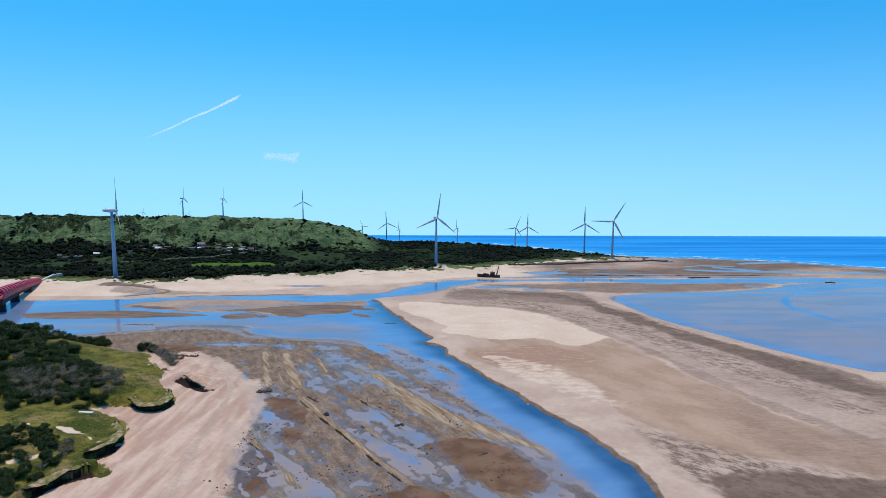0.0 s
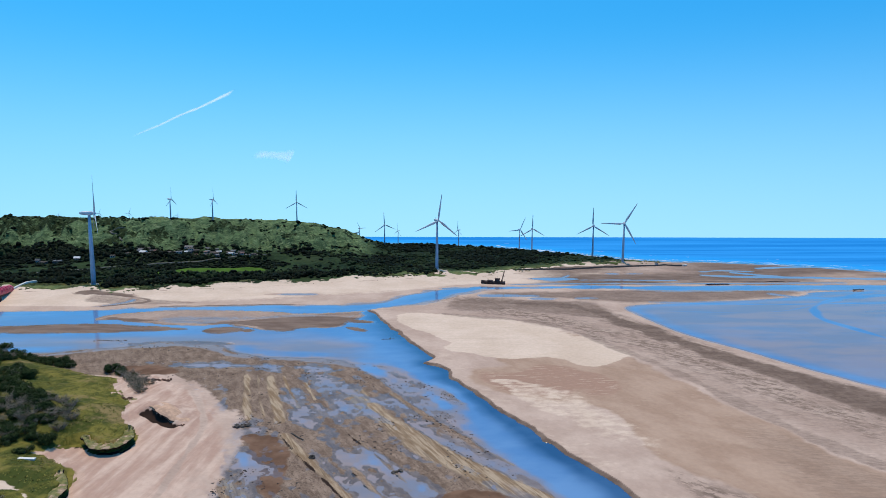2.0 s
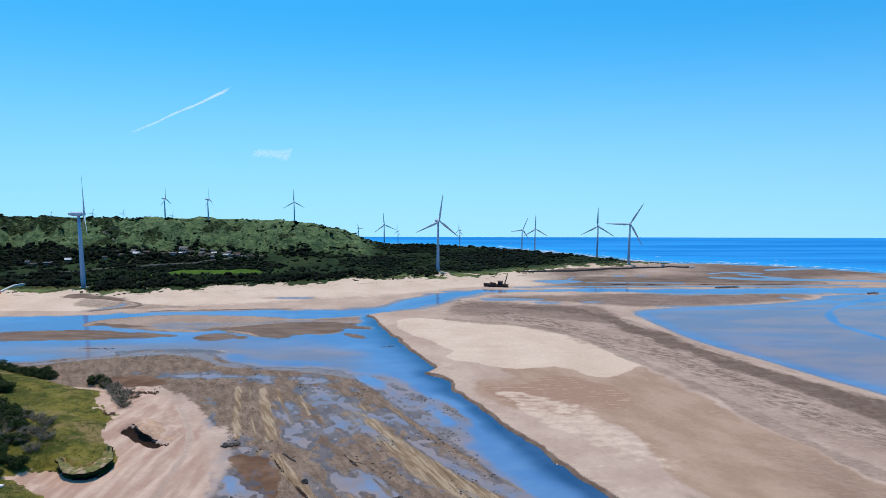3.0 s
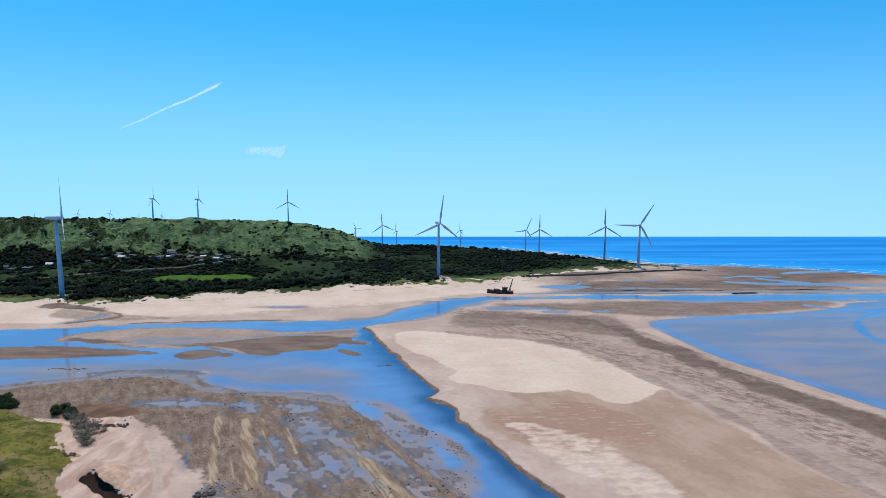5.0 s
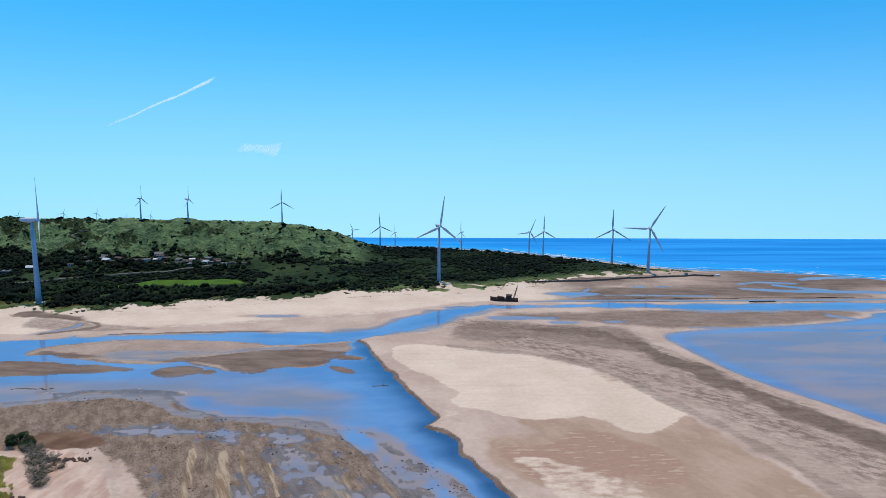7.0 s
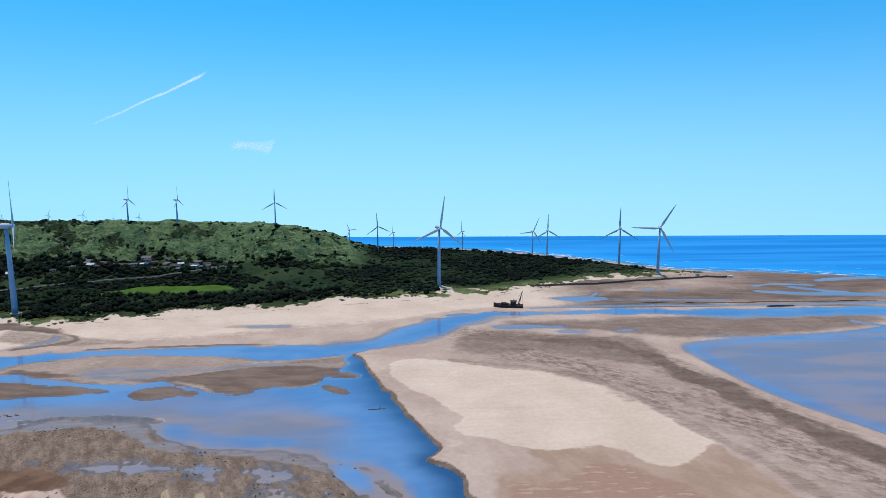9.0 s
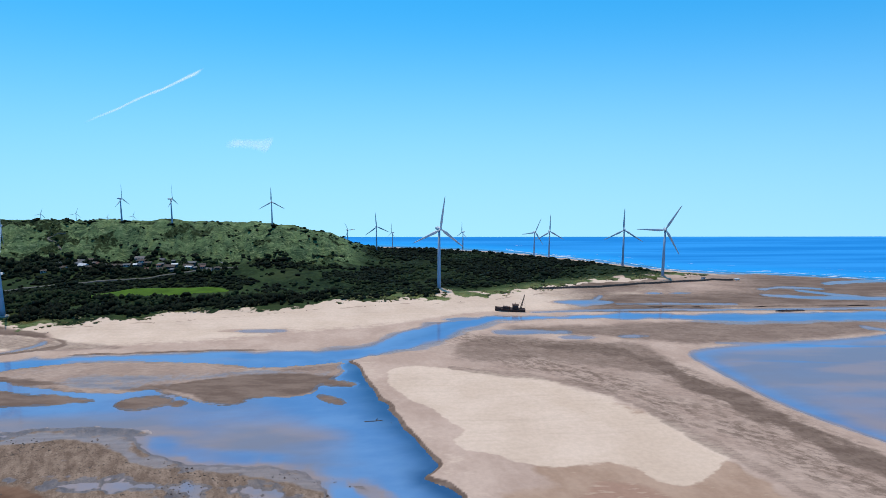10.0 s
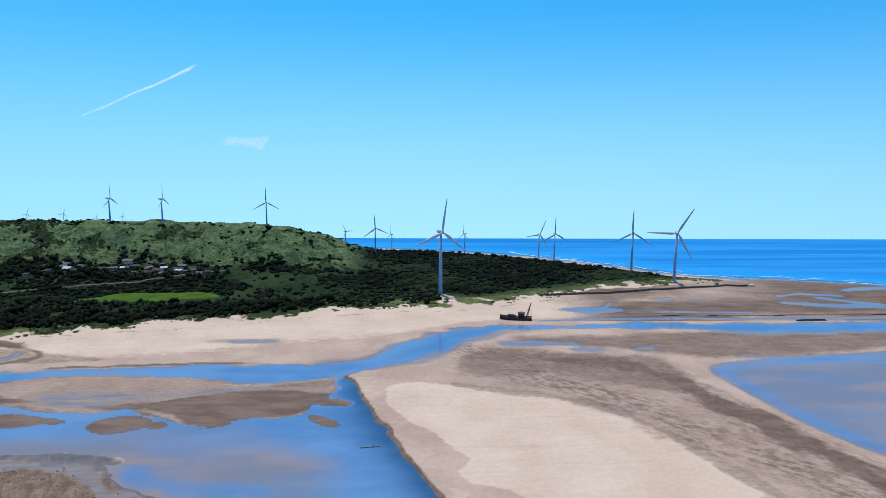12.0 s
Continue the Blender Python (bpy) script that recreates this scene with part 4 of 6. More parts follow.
me, used = sheet_mesh("ground", GX, GY, GH)
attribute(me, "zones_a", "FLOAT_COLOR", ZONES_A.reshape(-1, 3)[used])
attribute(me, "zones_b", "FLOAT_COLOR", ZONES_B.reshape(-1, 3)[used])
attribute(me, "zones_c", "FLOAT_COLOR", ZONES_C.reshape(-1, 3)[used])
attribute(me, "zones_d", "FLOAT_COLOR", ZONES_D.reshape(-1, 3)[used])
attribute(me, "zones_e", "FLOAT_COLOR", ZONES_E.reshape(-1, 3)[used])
me.materials.append(M_GROUND)
tagged(new("ground", me), "tidal sand and mud flats rising to green dunes and a hill", "ground", kind="structure")

low = GH < 0.06
keep = low[:-1, :-1] | low[1:, :-1] | low[:-1, 1:] | low[1:, 1:]
me, used = sheet_mesh("water", GX, GY, np.zeros_like(GX), keep)
deep = np.maximum(-GH, 0)
for axis in (0, 1):
    deep = np.where((GX < 90) & (GY < 430), np.maximum.reduce([np.roll(deep, -1, axis), deep, np.roll(deep, 1, axis)]), deep)
attribute(me, "depth", "FLOAT", deep.reshape(-1)[used])
me.materials.append(M_WATER)
tagged(new("water", me), "blue sea, tidal channels and shallow pools", "water", kind="structure")


def ground_z(x, y):
    """Height of the ground sheet at a place, from the same grid."""
    r = int(np.clip(np.searchsorted(np.array(rows_y), y) - 1, 0, len(rows_y) - 2))
    ty = (y - rows_y[r]) / (rows_y[r + 1] - rows_y[r])
    z = 0.0
    for k, w in ((r, 1 - ty), (r + 1, ty)):
        z += w * np.interp(x, GX[k], GH[k])
    return float(z)


# ---- building blocks ----
def part(name, bm, material, parent, label=""):
    """Links a bmesh as one mesh object under a thing or a part."""
    me = bpy.data.meshes.new(name)
    bm.to_mesh(me)
    bm.free()
    me.materials.append(material)
    ob = new(name, me)
    ob.parent = parent
    return tagged(ob, label)


def smooth(ob):
    ob.data.polygons.foreach_set("use_smooth", np.ones(len(ob.data.polygons), bool))
    return ob


def tube(bm, a, b, ra, rb, n=10, caps=True):
    a, b = Vector(a), Vector(b)
    q = (b - a).to_track_quat("Z", "Y").to_matrix()
    rings = []
    for p, r in ((a, ra), (b, rb)):
        rings.append([bm.verts.new(p + q @ Vector((r * math.cos(2 * math.pi * k / n), r * math.sin(2 * math.pi * k / n), 0))) for k in range(n)])
    for k in range(n):
        bm.faces.new((rings[0][k], rings[0][(k + 1) % n], rings[1][(k + 1) % n], rings[1][k]))
    if caps:
        bm.faces.new(rings[0][::-1])
        bm.faces.new(rings[1])
    return bm


def block(bm, x0, y0, z0, x1, y1, z1, bevel=0.0, m=None):
    r = bmesh.ops.create_cube(bm, size=1)
    bmesh.ops.scale(bm, vec=(x1 - x0, y1 - y0, z1 - z0), verts=r["verts"])
    bmesh.ops.translate(bm, vec=((x0 + x1) / 2, (y0 + y1) / 2, (z0 + z1) / 2), verts=r["verts"])
    if m is not None:
        bmesh.ops.transform(bm, matrix=m, verts=r["verts"])
    if bevel:
        edges = list({e for v in r["verts"] for e in v.link_edges})
        bmesh.ops.bevel(bm, geom=edges, offset=bevel, segments=1, affect="EDGES")
    return bm


def lathe(bm, profile, n=16):
    rings = [[bm.verts.new((r * math.cos(2 * math.pi * k / n), r * math.sin(2 * math.pi * k / n), z)) for k in range(n)] for r, z in profile]
    for lo, hi in zip(rings, rings[1:]):
        for k in range(n):
            bm.faces.new((lo[k], lo[(k + 1) % n], hi[(k + 1) % n], hi[k]))
    bm.faces.new(rings[0][::-1])
    bm.faces.new(rings[-1])
    return bm


def loft(bm, sections):
    """Closed sections, each a list of as many points, joined in a row and capped."""
    rings = [[bm.verts.new(p) for p in s] for s in sections]
    n = len(rings[0])
    for lo, hi in zip(rings, rings[1:]):
        for k in range(n):
            bm.faces.new((lo[k], lo[(k + 1) % n], hi[(k + 1) % n], hi[k]))
    bm.faces.new(rings[0][::-1])
    bm.faces.new(rings[-1])
    return bm


# ---- wind turbines ----
def blade_mesh(length):
    """A twisted, tapering blade along +z, its leading edge towards +x."""
    bm, secs = bmesh.new(), []
    for f, chord, thick, twist in ((0, 0.05, 0.05, 0), (0.06, 0.052, 0.048, 5), (0.18, 0.095, 0.03, 14), (0.4, 0.075, 0.018, 9), (0.7, 0.05, 0.010, 4), (0.93, 0.028, 0.006, 1), (1, 0.008, 0.003, 0)):
        s, c = math.sin(radians(twist)), math.cos(radians(twist))
        ring = []
        for k in range(10):
            a = 2 * math.pi * k / 10
            px, py = chord * length * (0.5 * math.cos(a) - 0.12), thick * length * 0.5 * math.sin(a)
            ring.append((px * c - py * s, px * s + py * c, f * length))
        secs.append(ring)
    return loft(bm, secs)


def wind_turbine(x, y, hub, blade, yaw, spin, z=None, label="tall grey three-bladed wind turbine on the flat coast"):
    """hub: the hub's height above the foot; yaw: the way that the rotor faces, 0 towards -y, in degrees; spin: the first blade's turn."""
    foot = ground_z(x, y) - 0.3 if z is None else z
    t = tagged(new("wind_turbine"), label, "wind turbine", "wind turbines along the coast")
    t.matrix_world = pose(x, y, foot, 0, 0, yaw)
    r = hub * 0.033
    bm = lathe(bmesh.new(), [(r, 0), (r * 0.97, hub * 0.1), (r * 0.82, hub * 0.5), (r * 0.55, hub - r * 0.7)], 18)
    smooth(part("tower", bm, M_TOWER, t))
    bm = lathe(bmesh.new(), [(r * 2.0, -0.6), (r * 2.0, 0.45), (r * 1.25, 0.7), (r * 1.2, 0.75)], 18)
    part("foundation", bm, M_CONC, t, "round concrete foot")
    bm, secs = bmesh.new(), []
    for py, w, h0, h1 in ((-1.3, 0.62, -0.55, 0.62), (-0.9, 0.85, -0.78, 0.82), (0.8, 0.95, -0.8, 0.95), (2.6, 0.85, -0.55, 0.85), (3.6, 0.5, -0.2, 0.6)):
        secs.append([(r * w * cx, r * py, hub + r * (h0 + (h1 - h0) * cz)) for cx, cz in
                     ((-0.7, 0), (0.7, 0), (1, 0.2), (1, 0.75), (0.65, 1), (-0.65, 1), (-1, 0.75), (-1, 0.2))])
    smooth(part("nacelle", loft(bm, secs), M_WHITE, t, "rounded white nacelle"))
    bm = lathe(bmesh.new(), [(r * 0.62, 0), (r * 0.72, r * 0.35), (r * 0.66, r * 0.8), (r * 0.4, r * 1.2), (r * 0.08, r * 1.4)], 14)
    bmesh.ops.transform(bm, matrix=Matrix.Translation((0, -1.3 * r, hub)) @ Matrix.Rotation(radians(90), 4, "X"), verts=bm.verts)
    rotor = smooth(part("rotor_hub", bm, M_WHITE, t, "white spinner"))
    for k in range(3):
        bm = blade_mesh(blade)
        bmesh.ops.transform(bm, matrix=Matrix.Translation((0, -1.95 * r, hub)) @ Matrix.Rotation(radians(spin + 120 * k), 4, "Y") @ Matrix.Translation((0, 0, r * 0.45)), verts=bm.verts)
        smooth(part("blade", bm, M_BLADE, rotor))
    bm = bmesh.new()
    tube(bm, (0, 2.4 * r, hub + r * 0.8), (0, 2.4 * r, hub + r * 1.6), 0.06 * r, 0.05 * r, 6)
    part("wind_vane", bm, M_WHITE, t)
    return t


wind_turbine(-255, 505, 55, 28, 121, 2)
wind_turbine(10.6, 574, 44, 23, 24, 8)
wind_turbine(190.5, 616, 38, 22, -12, 30)
wind_turbine(176, 672, 33, 19, -25, 0)
wind_turbine(108, 735, 24, 15, 20, 25)
wind_turbine(121, 726, 26, 16, 5, 0)
wind_turbine(39.5, 761, 20, 11, -60, 0)
wind_turbine(-47, 745, 24, 14, 15, -5)
wind_turbine(-33, 780, 17, 10, -60, 0)
HILLTOP = "grey three-bladed wind turbine standing on the green hill"
wind_turbine(-139.5, 707, 22, 13, 10, 0, None, HILLTOP)
wind_turbine(-229, 704, 23.5, 13, 88, -3, None, HILLTOP)
wind_turbine(-273.5, 703, 24.5, 13, 84, 0, None, HILLTOP)
wind_turbine(-79, 775, 19, 9, 45, -30, 2, HILLTOP)
for hx, hz, hh in ((-373.5, 40.2, 10), (-339.6, 40.6, 10), (-309.6, 36.8, 7), (-284.9, 38.2, 8), (-419.5, 38.0, 8)):
    wind_turbine(hx, 750, hh, hh * 0.55, 40, 20, hz - hh, "small distant wind turbine behind the green hill")


# ---- woods and scrub ----
def clump_template(rng, level):
    bm = bmesh.new()
    bmesh.ops.create_icosphere(bm, subdivisions=level, radius=1)
    for v in bm.verts:
        v.co *= 1 + 0.28 * rng.uniform(-1, 1)
        if v.co.z < -0.3:
            v.co.z = -0.3
    co = np.array([v.co[:] for v in bm.verts])
    fa = np.array([[v.index for v in f.verts] for f in bm.faces])
    bm.free()
    return co, fa


def clumps(name, spots, material, label, seed=1, level=1, category="trees", parts_each=1):
    """Many crowns in one mesh, each of one or more uneven lumps; spots: x, y, z, radius, height."""
    rng = random.Random(seed)
    forms = [clump_template(rng, level) for _ in range(8)]
    cos, fas, base = [], [], 0
    for x, y, z, r, hgt in spots:
        for q in range(parts_each):
            co, fa = forms[rng.randrange(8)]
            a, k = rng.uniform(0, 6.28), 1.0
            ox = oy = oz = 0.0
            if parts_each > 1:
                k, b, o = rng.uniform(0.45, 0.85), rng.uniform(0, 6.28), rng.uniform(0.1, 0.75) * r
                ox, oy, oz = o * math.cos(b), o * math.sin(b), rng.uniform(0, 0.6) * hgt * (1 - 0.6 * o / r)
            s, c = math.sin(a), math.cos(a)
            p = np.empty_like(co)
            p[:, 0], p[:, 1] = x + ox + k * r * (co[:, 0] * c - co[:, 1] * s), y + oy + k * r * (co[:, 0] * s + co[:, 1] * c)
            p[:, 2] = z + oz + k * hgt * (co[:, 2] + 0.25) / 1.25
            cos.append(p)
            fas.append(fa + base)
            base += len(co)
    cos, fas = np.concatenate(cos), np.concatenate(fas)
    me = bpy.data.meshes.new(name)
    me.vertices.add(len(cos))
    me.vertices.foreach_set("co", cos.astype(np.float32).reshape(-1))
    me.loops.add(fas.size)
    me.loops.foreach_set("vertex_index", fas.reshape(-1).astype(np.int32))
    me.polygons.add(len(fas))
    me.polygons.foreach_set("loop_start", np.arange(0, fas.size, 3, dtype=np.int32))
    me.update(calc_edges=True)
    me.materials.append(material)
    return tagged(new(name, me), label, category, kind="stuff")


FIELD = [(-234, 550), (-214, 571), (-183, 582), (-142, 575), (-138, 569), (-168, 557), (-200, 549)]
HOUSES = [(-289, 635, 6, 20), (-284, 620, 7, 4), (-276, 625, 5, -12), (-271, 632, 6, -8), (-264, 621, 5, 12), (-258, 641, 6, 15), (-252, 633, 5, -20), (-245, 641, 6, 0), (-243, 631, 5, 8),
          (-234, 643, 7, -5), (-229, 634, 5, 14), (-222, 631, 6, 6), (-216, 638, 6, -10), (-211, 628, 5, 30), (-205, 636, 5, 4), (-201, 629, 7, -4), (-191, 639, 7, 3), (-186, 631, 5, -14),
          (-178, 631, 6, 8), (-168, 638, 8, -6), (-239, 649, 5, 0), (-355, 598, 7, 5), (-346, 601, 5, -10), (-335, 597, 6, -6), (-322, 599, 5, 10)]
VILLAGE_ROAD = [(-330, 556), (-288, 575), (-268, 586), (-241, 594), (-198, 606), (-177, 616), (-150, 634)]
rng = np.random.default_rng(5)


def scatter(n, x0, x1, y0, y1):
    x, y = rng.uniform(x0, x1, n), rng.uniform(y0, y1, n)
    return x, y


x, y = scatter(44000, -560, 250, 480, 800)
inland = y - np.interp(x, VEG_X, VEG_Y)
sea_d = area_dist(x, y, SEA, 60)
hill = np.interp(x, CREST_X, CREST_Z) * step(640, 712, y)
keep_p = 0.07 + 1.0 * step(0.32, 0.08, fbm(x, y * 1.8, 50, 4, 52) - 0.16 * (x > -40))
keep_p = keep_p * step(1, 8, inland - 3 - 17 * step(-45, -5, x) + 6 * fbm(x, y, 16, 3, 45)) * step(-22, -34, sea_d) * (1 - 0.93 * step(3, 10, hill)) * (area_dist(x, y, FIELD) < -2)
keep_p = np.where((y > 600) & (y < 650) & (x < -150), np.maximum(keep_p, 0.5 * (inland > 10)), keep_p)
keep_p = keep_p * step(10, 16, np.hypot(x + 256, (y - 502) * 1.6))
near_edge = (np.hypot(x + 256, (y - 502) * 1.6) > 15) & (inland + 7 * fbm(x, y, 22, 3, 26) > 9) & (inland < 34) & (x < 10)
keep_p = np.where(near_edge, np.maximum(keep_p, 0.8), keep_p)
keep_p = keep_p * np.where((x > -335) & (x < -218), step(9, 16, inland + 5 * fbm(x, y, 12, 3, 47)), 1)
HOUSES += [(-292 + 131 * ((k * 0.618) % 1), 614 + 34 * ((k * 0.381) % 1), 4.5 + k % 3, 25 - (k * 17) % 50) for k in range(22)]
HOUSES = [(hx, hy + (7 * k) % 17 - 8, hw * (0.5 + 0.12 * ((13 * k) % 7)), ha) for k, (hx, hy, hw, ha) in enumerate(HOUSES)]
for hx, hy, hw, _ in HOUSES:
    keep_p = np.where((np.abs(x - hx) < hw * 0.6) & (y > hy - 3.2) & (y < hy + 2), 0, keep_p)
keep_p = np.where(line_dist(x, y, np.array(VILLAGE_ROAD, float)) < 3.2, 0, keep_p)
pick = rng.uniform(0, 1, len(x)) < keep_p
spots = []
for px, py in zip(x[pick], y[pick]):
    r = rng.uniform(1.0, 2.5) * (0.8 + 0.7 * rng.uniform() ** 3)
    spots.append((px, py, ground_z(px, py) - 0.3, r, r * rng.uniform(0.55, 1.0) * (1.7 if px < -60 and py < 560 else 2.0 if px < -150 and 605 < py < 655 and rng.uniform() > 0.5 else 1.0)))
where = np.array(spots)
tone = fbm(where[:, 0], where[:, 1] * 2.2, 45, 4, 46) + 0.75 * step(55, 20, where[:, 1] - np.interp(where[:, 0], VEG_X, VEG_Y)) * step(-70, -20, where[:, 0]) - 0.5 * step(25, 12, where[:, 1] - np.interp(where[:, 0], VEG_X, VEG_Y)) * (where[:, 0] < -60)
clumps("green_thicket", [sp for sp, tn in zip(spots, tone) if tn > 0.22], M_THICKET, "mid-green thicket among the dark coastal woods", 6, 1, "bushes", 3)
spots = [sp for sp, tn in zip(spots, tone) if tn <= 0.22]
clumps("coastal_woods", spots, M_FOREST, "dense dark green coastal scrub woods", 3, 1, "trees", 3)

x, y = scatter(26000, -560, -40, 600, 860)
hill = np.interp(x, CREST_X, CREST_Z) * step(640, 712, y)
p = step(0.10, 0.45, fbm(x, y * 1.6, 20, 5, 43) + 0.5 * step(-290, -400, x)) + 0.10 + 0.35 * step(0.25, 0.5, fbm(x * 0.35, y * 2.2, 16, 4, 48))
p = np.where((y > 686) & (x > -300), 0.35 * p, p)
pick = (hill > 3) & (y < 775) & (rng.uniform(0, 1, len(x)) < 0.75 * p)
spots = []
for px, py in zip(x[pick], y[pick]):
    r = rng.uniform(0.35, 0.95 + 0.9 * (rng.uniform() > 0.8))
    spots.append((px, py, ground_z(px, py) - 0.3, r, r * rng.uniform(0.7, 1.3)))
clumps("hill_scrub", spots, M_HILLBUSH, "green scrub scattered over the hill slope", 4, 1, "trees", 2)

x, y = scatter(16000, -360, 250, 480, 690)
inland = y - np.interp(x, VEG_X, VEG_Y)
pick = (inland + 7 * fbm(x, y, 22, 3, 26) > -2) & (inland < np.where((x > -40) | (x < -215), 22, 15)) & (area_dist(x, y, SEA, 60) < -15) & (fbm(x, y, 12, 3, 44) > -0.1)
spots = []
for px, py in zip(x[pick], y[pick]):
    r = rng.uniform(0.5, 1.2) + 1.2 * rng.uniform() ** 3
    spots.append((px, py, ground_z(px, py) - 0.2, r, r * 0.5))
clumps("dune_scrub", spots, M_FRINGE, "low green beach plants along the dune line", 5, 1, "plants", 2)


# ---- overhanging turf along the cut dune ----
def along(points, gap, rounds=2):
    p = rounded(points, False, rounds)
    seg = np.hypot(*np.diff(p, axis=0).T)
    s = np.concatenate([[0], np.cumsum(seg)])
    q = np.arange(0, s[-1], gap)
    return np.stack([np.interp(q, s, p[:, 0]), np.interp(q, s, p[:, 1])], -1)


def overhang(name, points, reach, drop, back, material, label, seed, lift=0.0, ragged=0.8, even=False):
    """A thick crust that juts out over a hollow, along a line; the open side lies to the right of the line's way."""
    p = along(points, 0.6, 1)
    d = np.gradient(p, axis=0)
    d /= np.hypot(d[:, 0], d[:, 1])[:, None]
    n = np.stack([d[:, 1], -d[:, 0]], -1)
    jut = np.ones(len(p)) if even else step(-0.35, 0.35, fbm(p[:, 0], p[:, 1], 13, 2, seed))
    if even:
        jut = np.sin(np.linspace(0.03, math.pi - 0.03, len(p)))
    rag = ragged * fbm(p[:, 0], p[:, 1], 2.4, 3, seed + 1)
    rough_ = fbm(p[:, 0], p[:, 1], 3.5, 3, seed + 5)
    bm, rings = bmesh.new(), []
    for k in range(len(p)):
        (x, y), (nx, ny), j, r = p[k], n[k], jut[k], rag[k]
        ztop = max(ground_z(x - nx * q, y - ny * q) for q in (back, back + 1.5, back + 3.0)) - 0.2 + lift * j + 0.35 * rough_[k]
        out = reach * j + r - 1.2 * (1 - j)
        th = drop * (0.45 + 0.55 * j)
        prof = [(-back - 1.6, ground_z(x - nx * (back + 1.6), y - ny * (back + 1.6)) - 0.3), (-back, ztop - 0.1), (out - 1.2, ztop + 0.05 + 0.15 * r), (out, ztop - 0.3), (out + 0.12, ztop - 0.3 - 0.4 * th),
                (out - 0.35, ztop - 0.3 - th), (-back + 0.9, ztop - 0.5 - th), (-back - 0.6, ztop - 1.4 - th)]
        rings.append([bm.verts.new((x + nx * o, y + ny * o, z)) for o, z in prof])
    for a, b in zip(rings, rings[1:]):
        for k in range(len(a) - 1):
            bm.faces.new((a[k], a[k + 1], b[k + 1], b[k]))
    bm.faces.new(rings[0][::-1])
    bm.faces.new(rings[-1])
    me = bpy.data.meshes.new(name)
    bm.to_mesh(me)
    bm.free()
    for m in material:
        me.materials.append(m)
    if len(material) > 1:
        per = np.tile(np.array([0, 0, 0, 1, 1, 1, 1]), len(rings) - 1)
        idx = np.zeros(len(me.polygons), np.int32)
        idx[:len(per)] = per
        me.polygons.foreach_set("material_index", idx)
    return tagged(smooth(new(name, me)), label, "cliff", kind="structure")


def turf_edge_material():
    """Grass on top that gives way to bare sandy crust in patches."""
    m, n, l, b = mat("turf_crust", 0.95)
    g = mix_color(n, l, remap(n, l, noise_node(n, l, 0.9, 5), 0.35, 0.65), (0.085, 0.095, 0.022), (0.19, 0.165, 0.05))
    s = mix_color(n, l, remap(n, l, noise_node(n, l, 1.6, 5), 0.3, 0.7), (0.25, 0.16, 0.10), (0.43, 0.31, 0.21))
    l.new(mix_color(n, l, remap(n, l, noise_node(n, l, 0.35, 6), 0.50, 0.62), g, s), b.inputs["Base Color"])
    bump(n, l, b, noise_node(n, l, 2.5, 5), 0.9, 0.25)
    return m


M_CRUST = turf_edge_material()
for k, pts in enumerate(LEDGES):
    overhang("dune_ledge", pts, 1.5, 0.55, 1.4, [M_CRUST, M_SHADED_EARTH], "grassy dune edge jutting over dark hollows in the sand", 61 + k, 0.0, 0.5, True)
overhang("sand_cave", [(-107, 254), (-101, 250.5), (-95, 246), (-89, 241), (-85, 239)], 2.4, 0.6, 3.6, [M_CLIFF, M_SHADED_EARTH],
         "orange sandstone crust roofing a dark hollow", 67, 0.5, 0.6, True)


# ---- shrubs, grass and stones on the dune ----
def leaf_crown(rng, r, count, leaf):
    """Many small leaves on uneven clusters."""
    bm = bmesh.new()
    hearts = [Vector((rng.uniform(-0.75, 0.75) * r, rng.uniform(-0.75, 0.75) * r, rng.uniform(0.25, 0.75) * r)) for _ in range(11)]
    for _ in range(count):
        h = rng.choice(hearts)
        d = Vector((rng.gauss(0, 1), rng.gauss(0, 1), rng.gauss(0.25, 0.8))).normalized()
        c = h + d * r * 0.36 * rng.uniform(0.6, 1.12)
        c.z = max(c.z, 0.05)
        t = d.orthogonal().normalized()
        t.rotate(Matrix.Rotation(rng.uniform(0, 6.28), 3, d))
        s = d.cross(t) * leaf * rng.uniform(0.35, 0.6)
        t = (t + 0.5 * d) * leaf * rng.uniform(0.6, 1.2)
        bm.faces.new([bm.verts.new(c + v) for v in (-t * 0.5, s, t * 0.7, -s)])
    return bm


def stems(rng, r, count, thick, bend):
    bm = bmesh.new()
    for _ in range(count):
        a = rng.uniform(0, 6.28)
        base = Vector((math.cos(a), math.sin(a), 0)) * r * rng.uniform(0, 0.35)
        tip = base + Vector((math.cos(a) * bend, math.sin(a) * bend, 0.9)) * r * rng.uniform(0.5, 1.0)
        midp = base.lerp(tip, 0.5) + Vector((rng.uniform(-1, 1), rng.uniform(-1, 1), 0.4)) * r * 0.12
        tube(bm, base - Vector((0, 0, 0.2)), midp, thick, thick * 0.7, 5, False)
        tube(bm, midp, tip, thick * 0.7, thick * 0.25, 5, False)
        for _ in range(2):
            side = midp.lerp(tip, rng.uniform(0.1, 0.8))
            tube(bm, side, side + Vector((rng.uniform(-1, 1), rng.uniform(-1, 1), rng.uniform(0.1, 0.8))) * r * 0.32, thick * 0.45, thick * 0.15, 4, False)
    return bm


def shrub(rng, r, leafy, label):
    t = tagged(new("shrub"), label, "shrub", "shrubs on the dune")
    part("stem", stems(rng, r, 16 if leafy else 110, 0.05 * r ** 0.5 if leafy else 0.06, 0.55 if leafy else 0.8), M_TWIG, t, "bare grey branches")
    part("crown", leaf_crown(rng, r, 2200 if leafy else 160, 0.42 if leafy else 0.4), M_SHRUB, t)
    return t


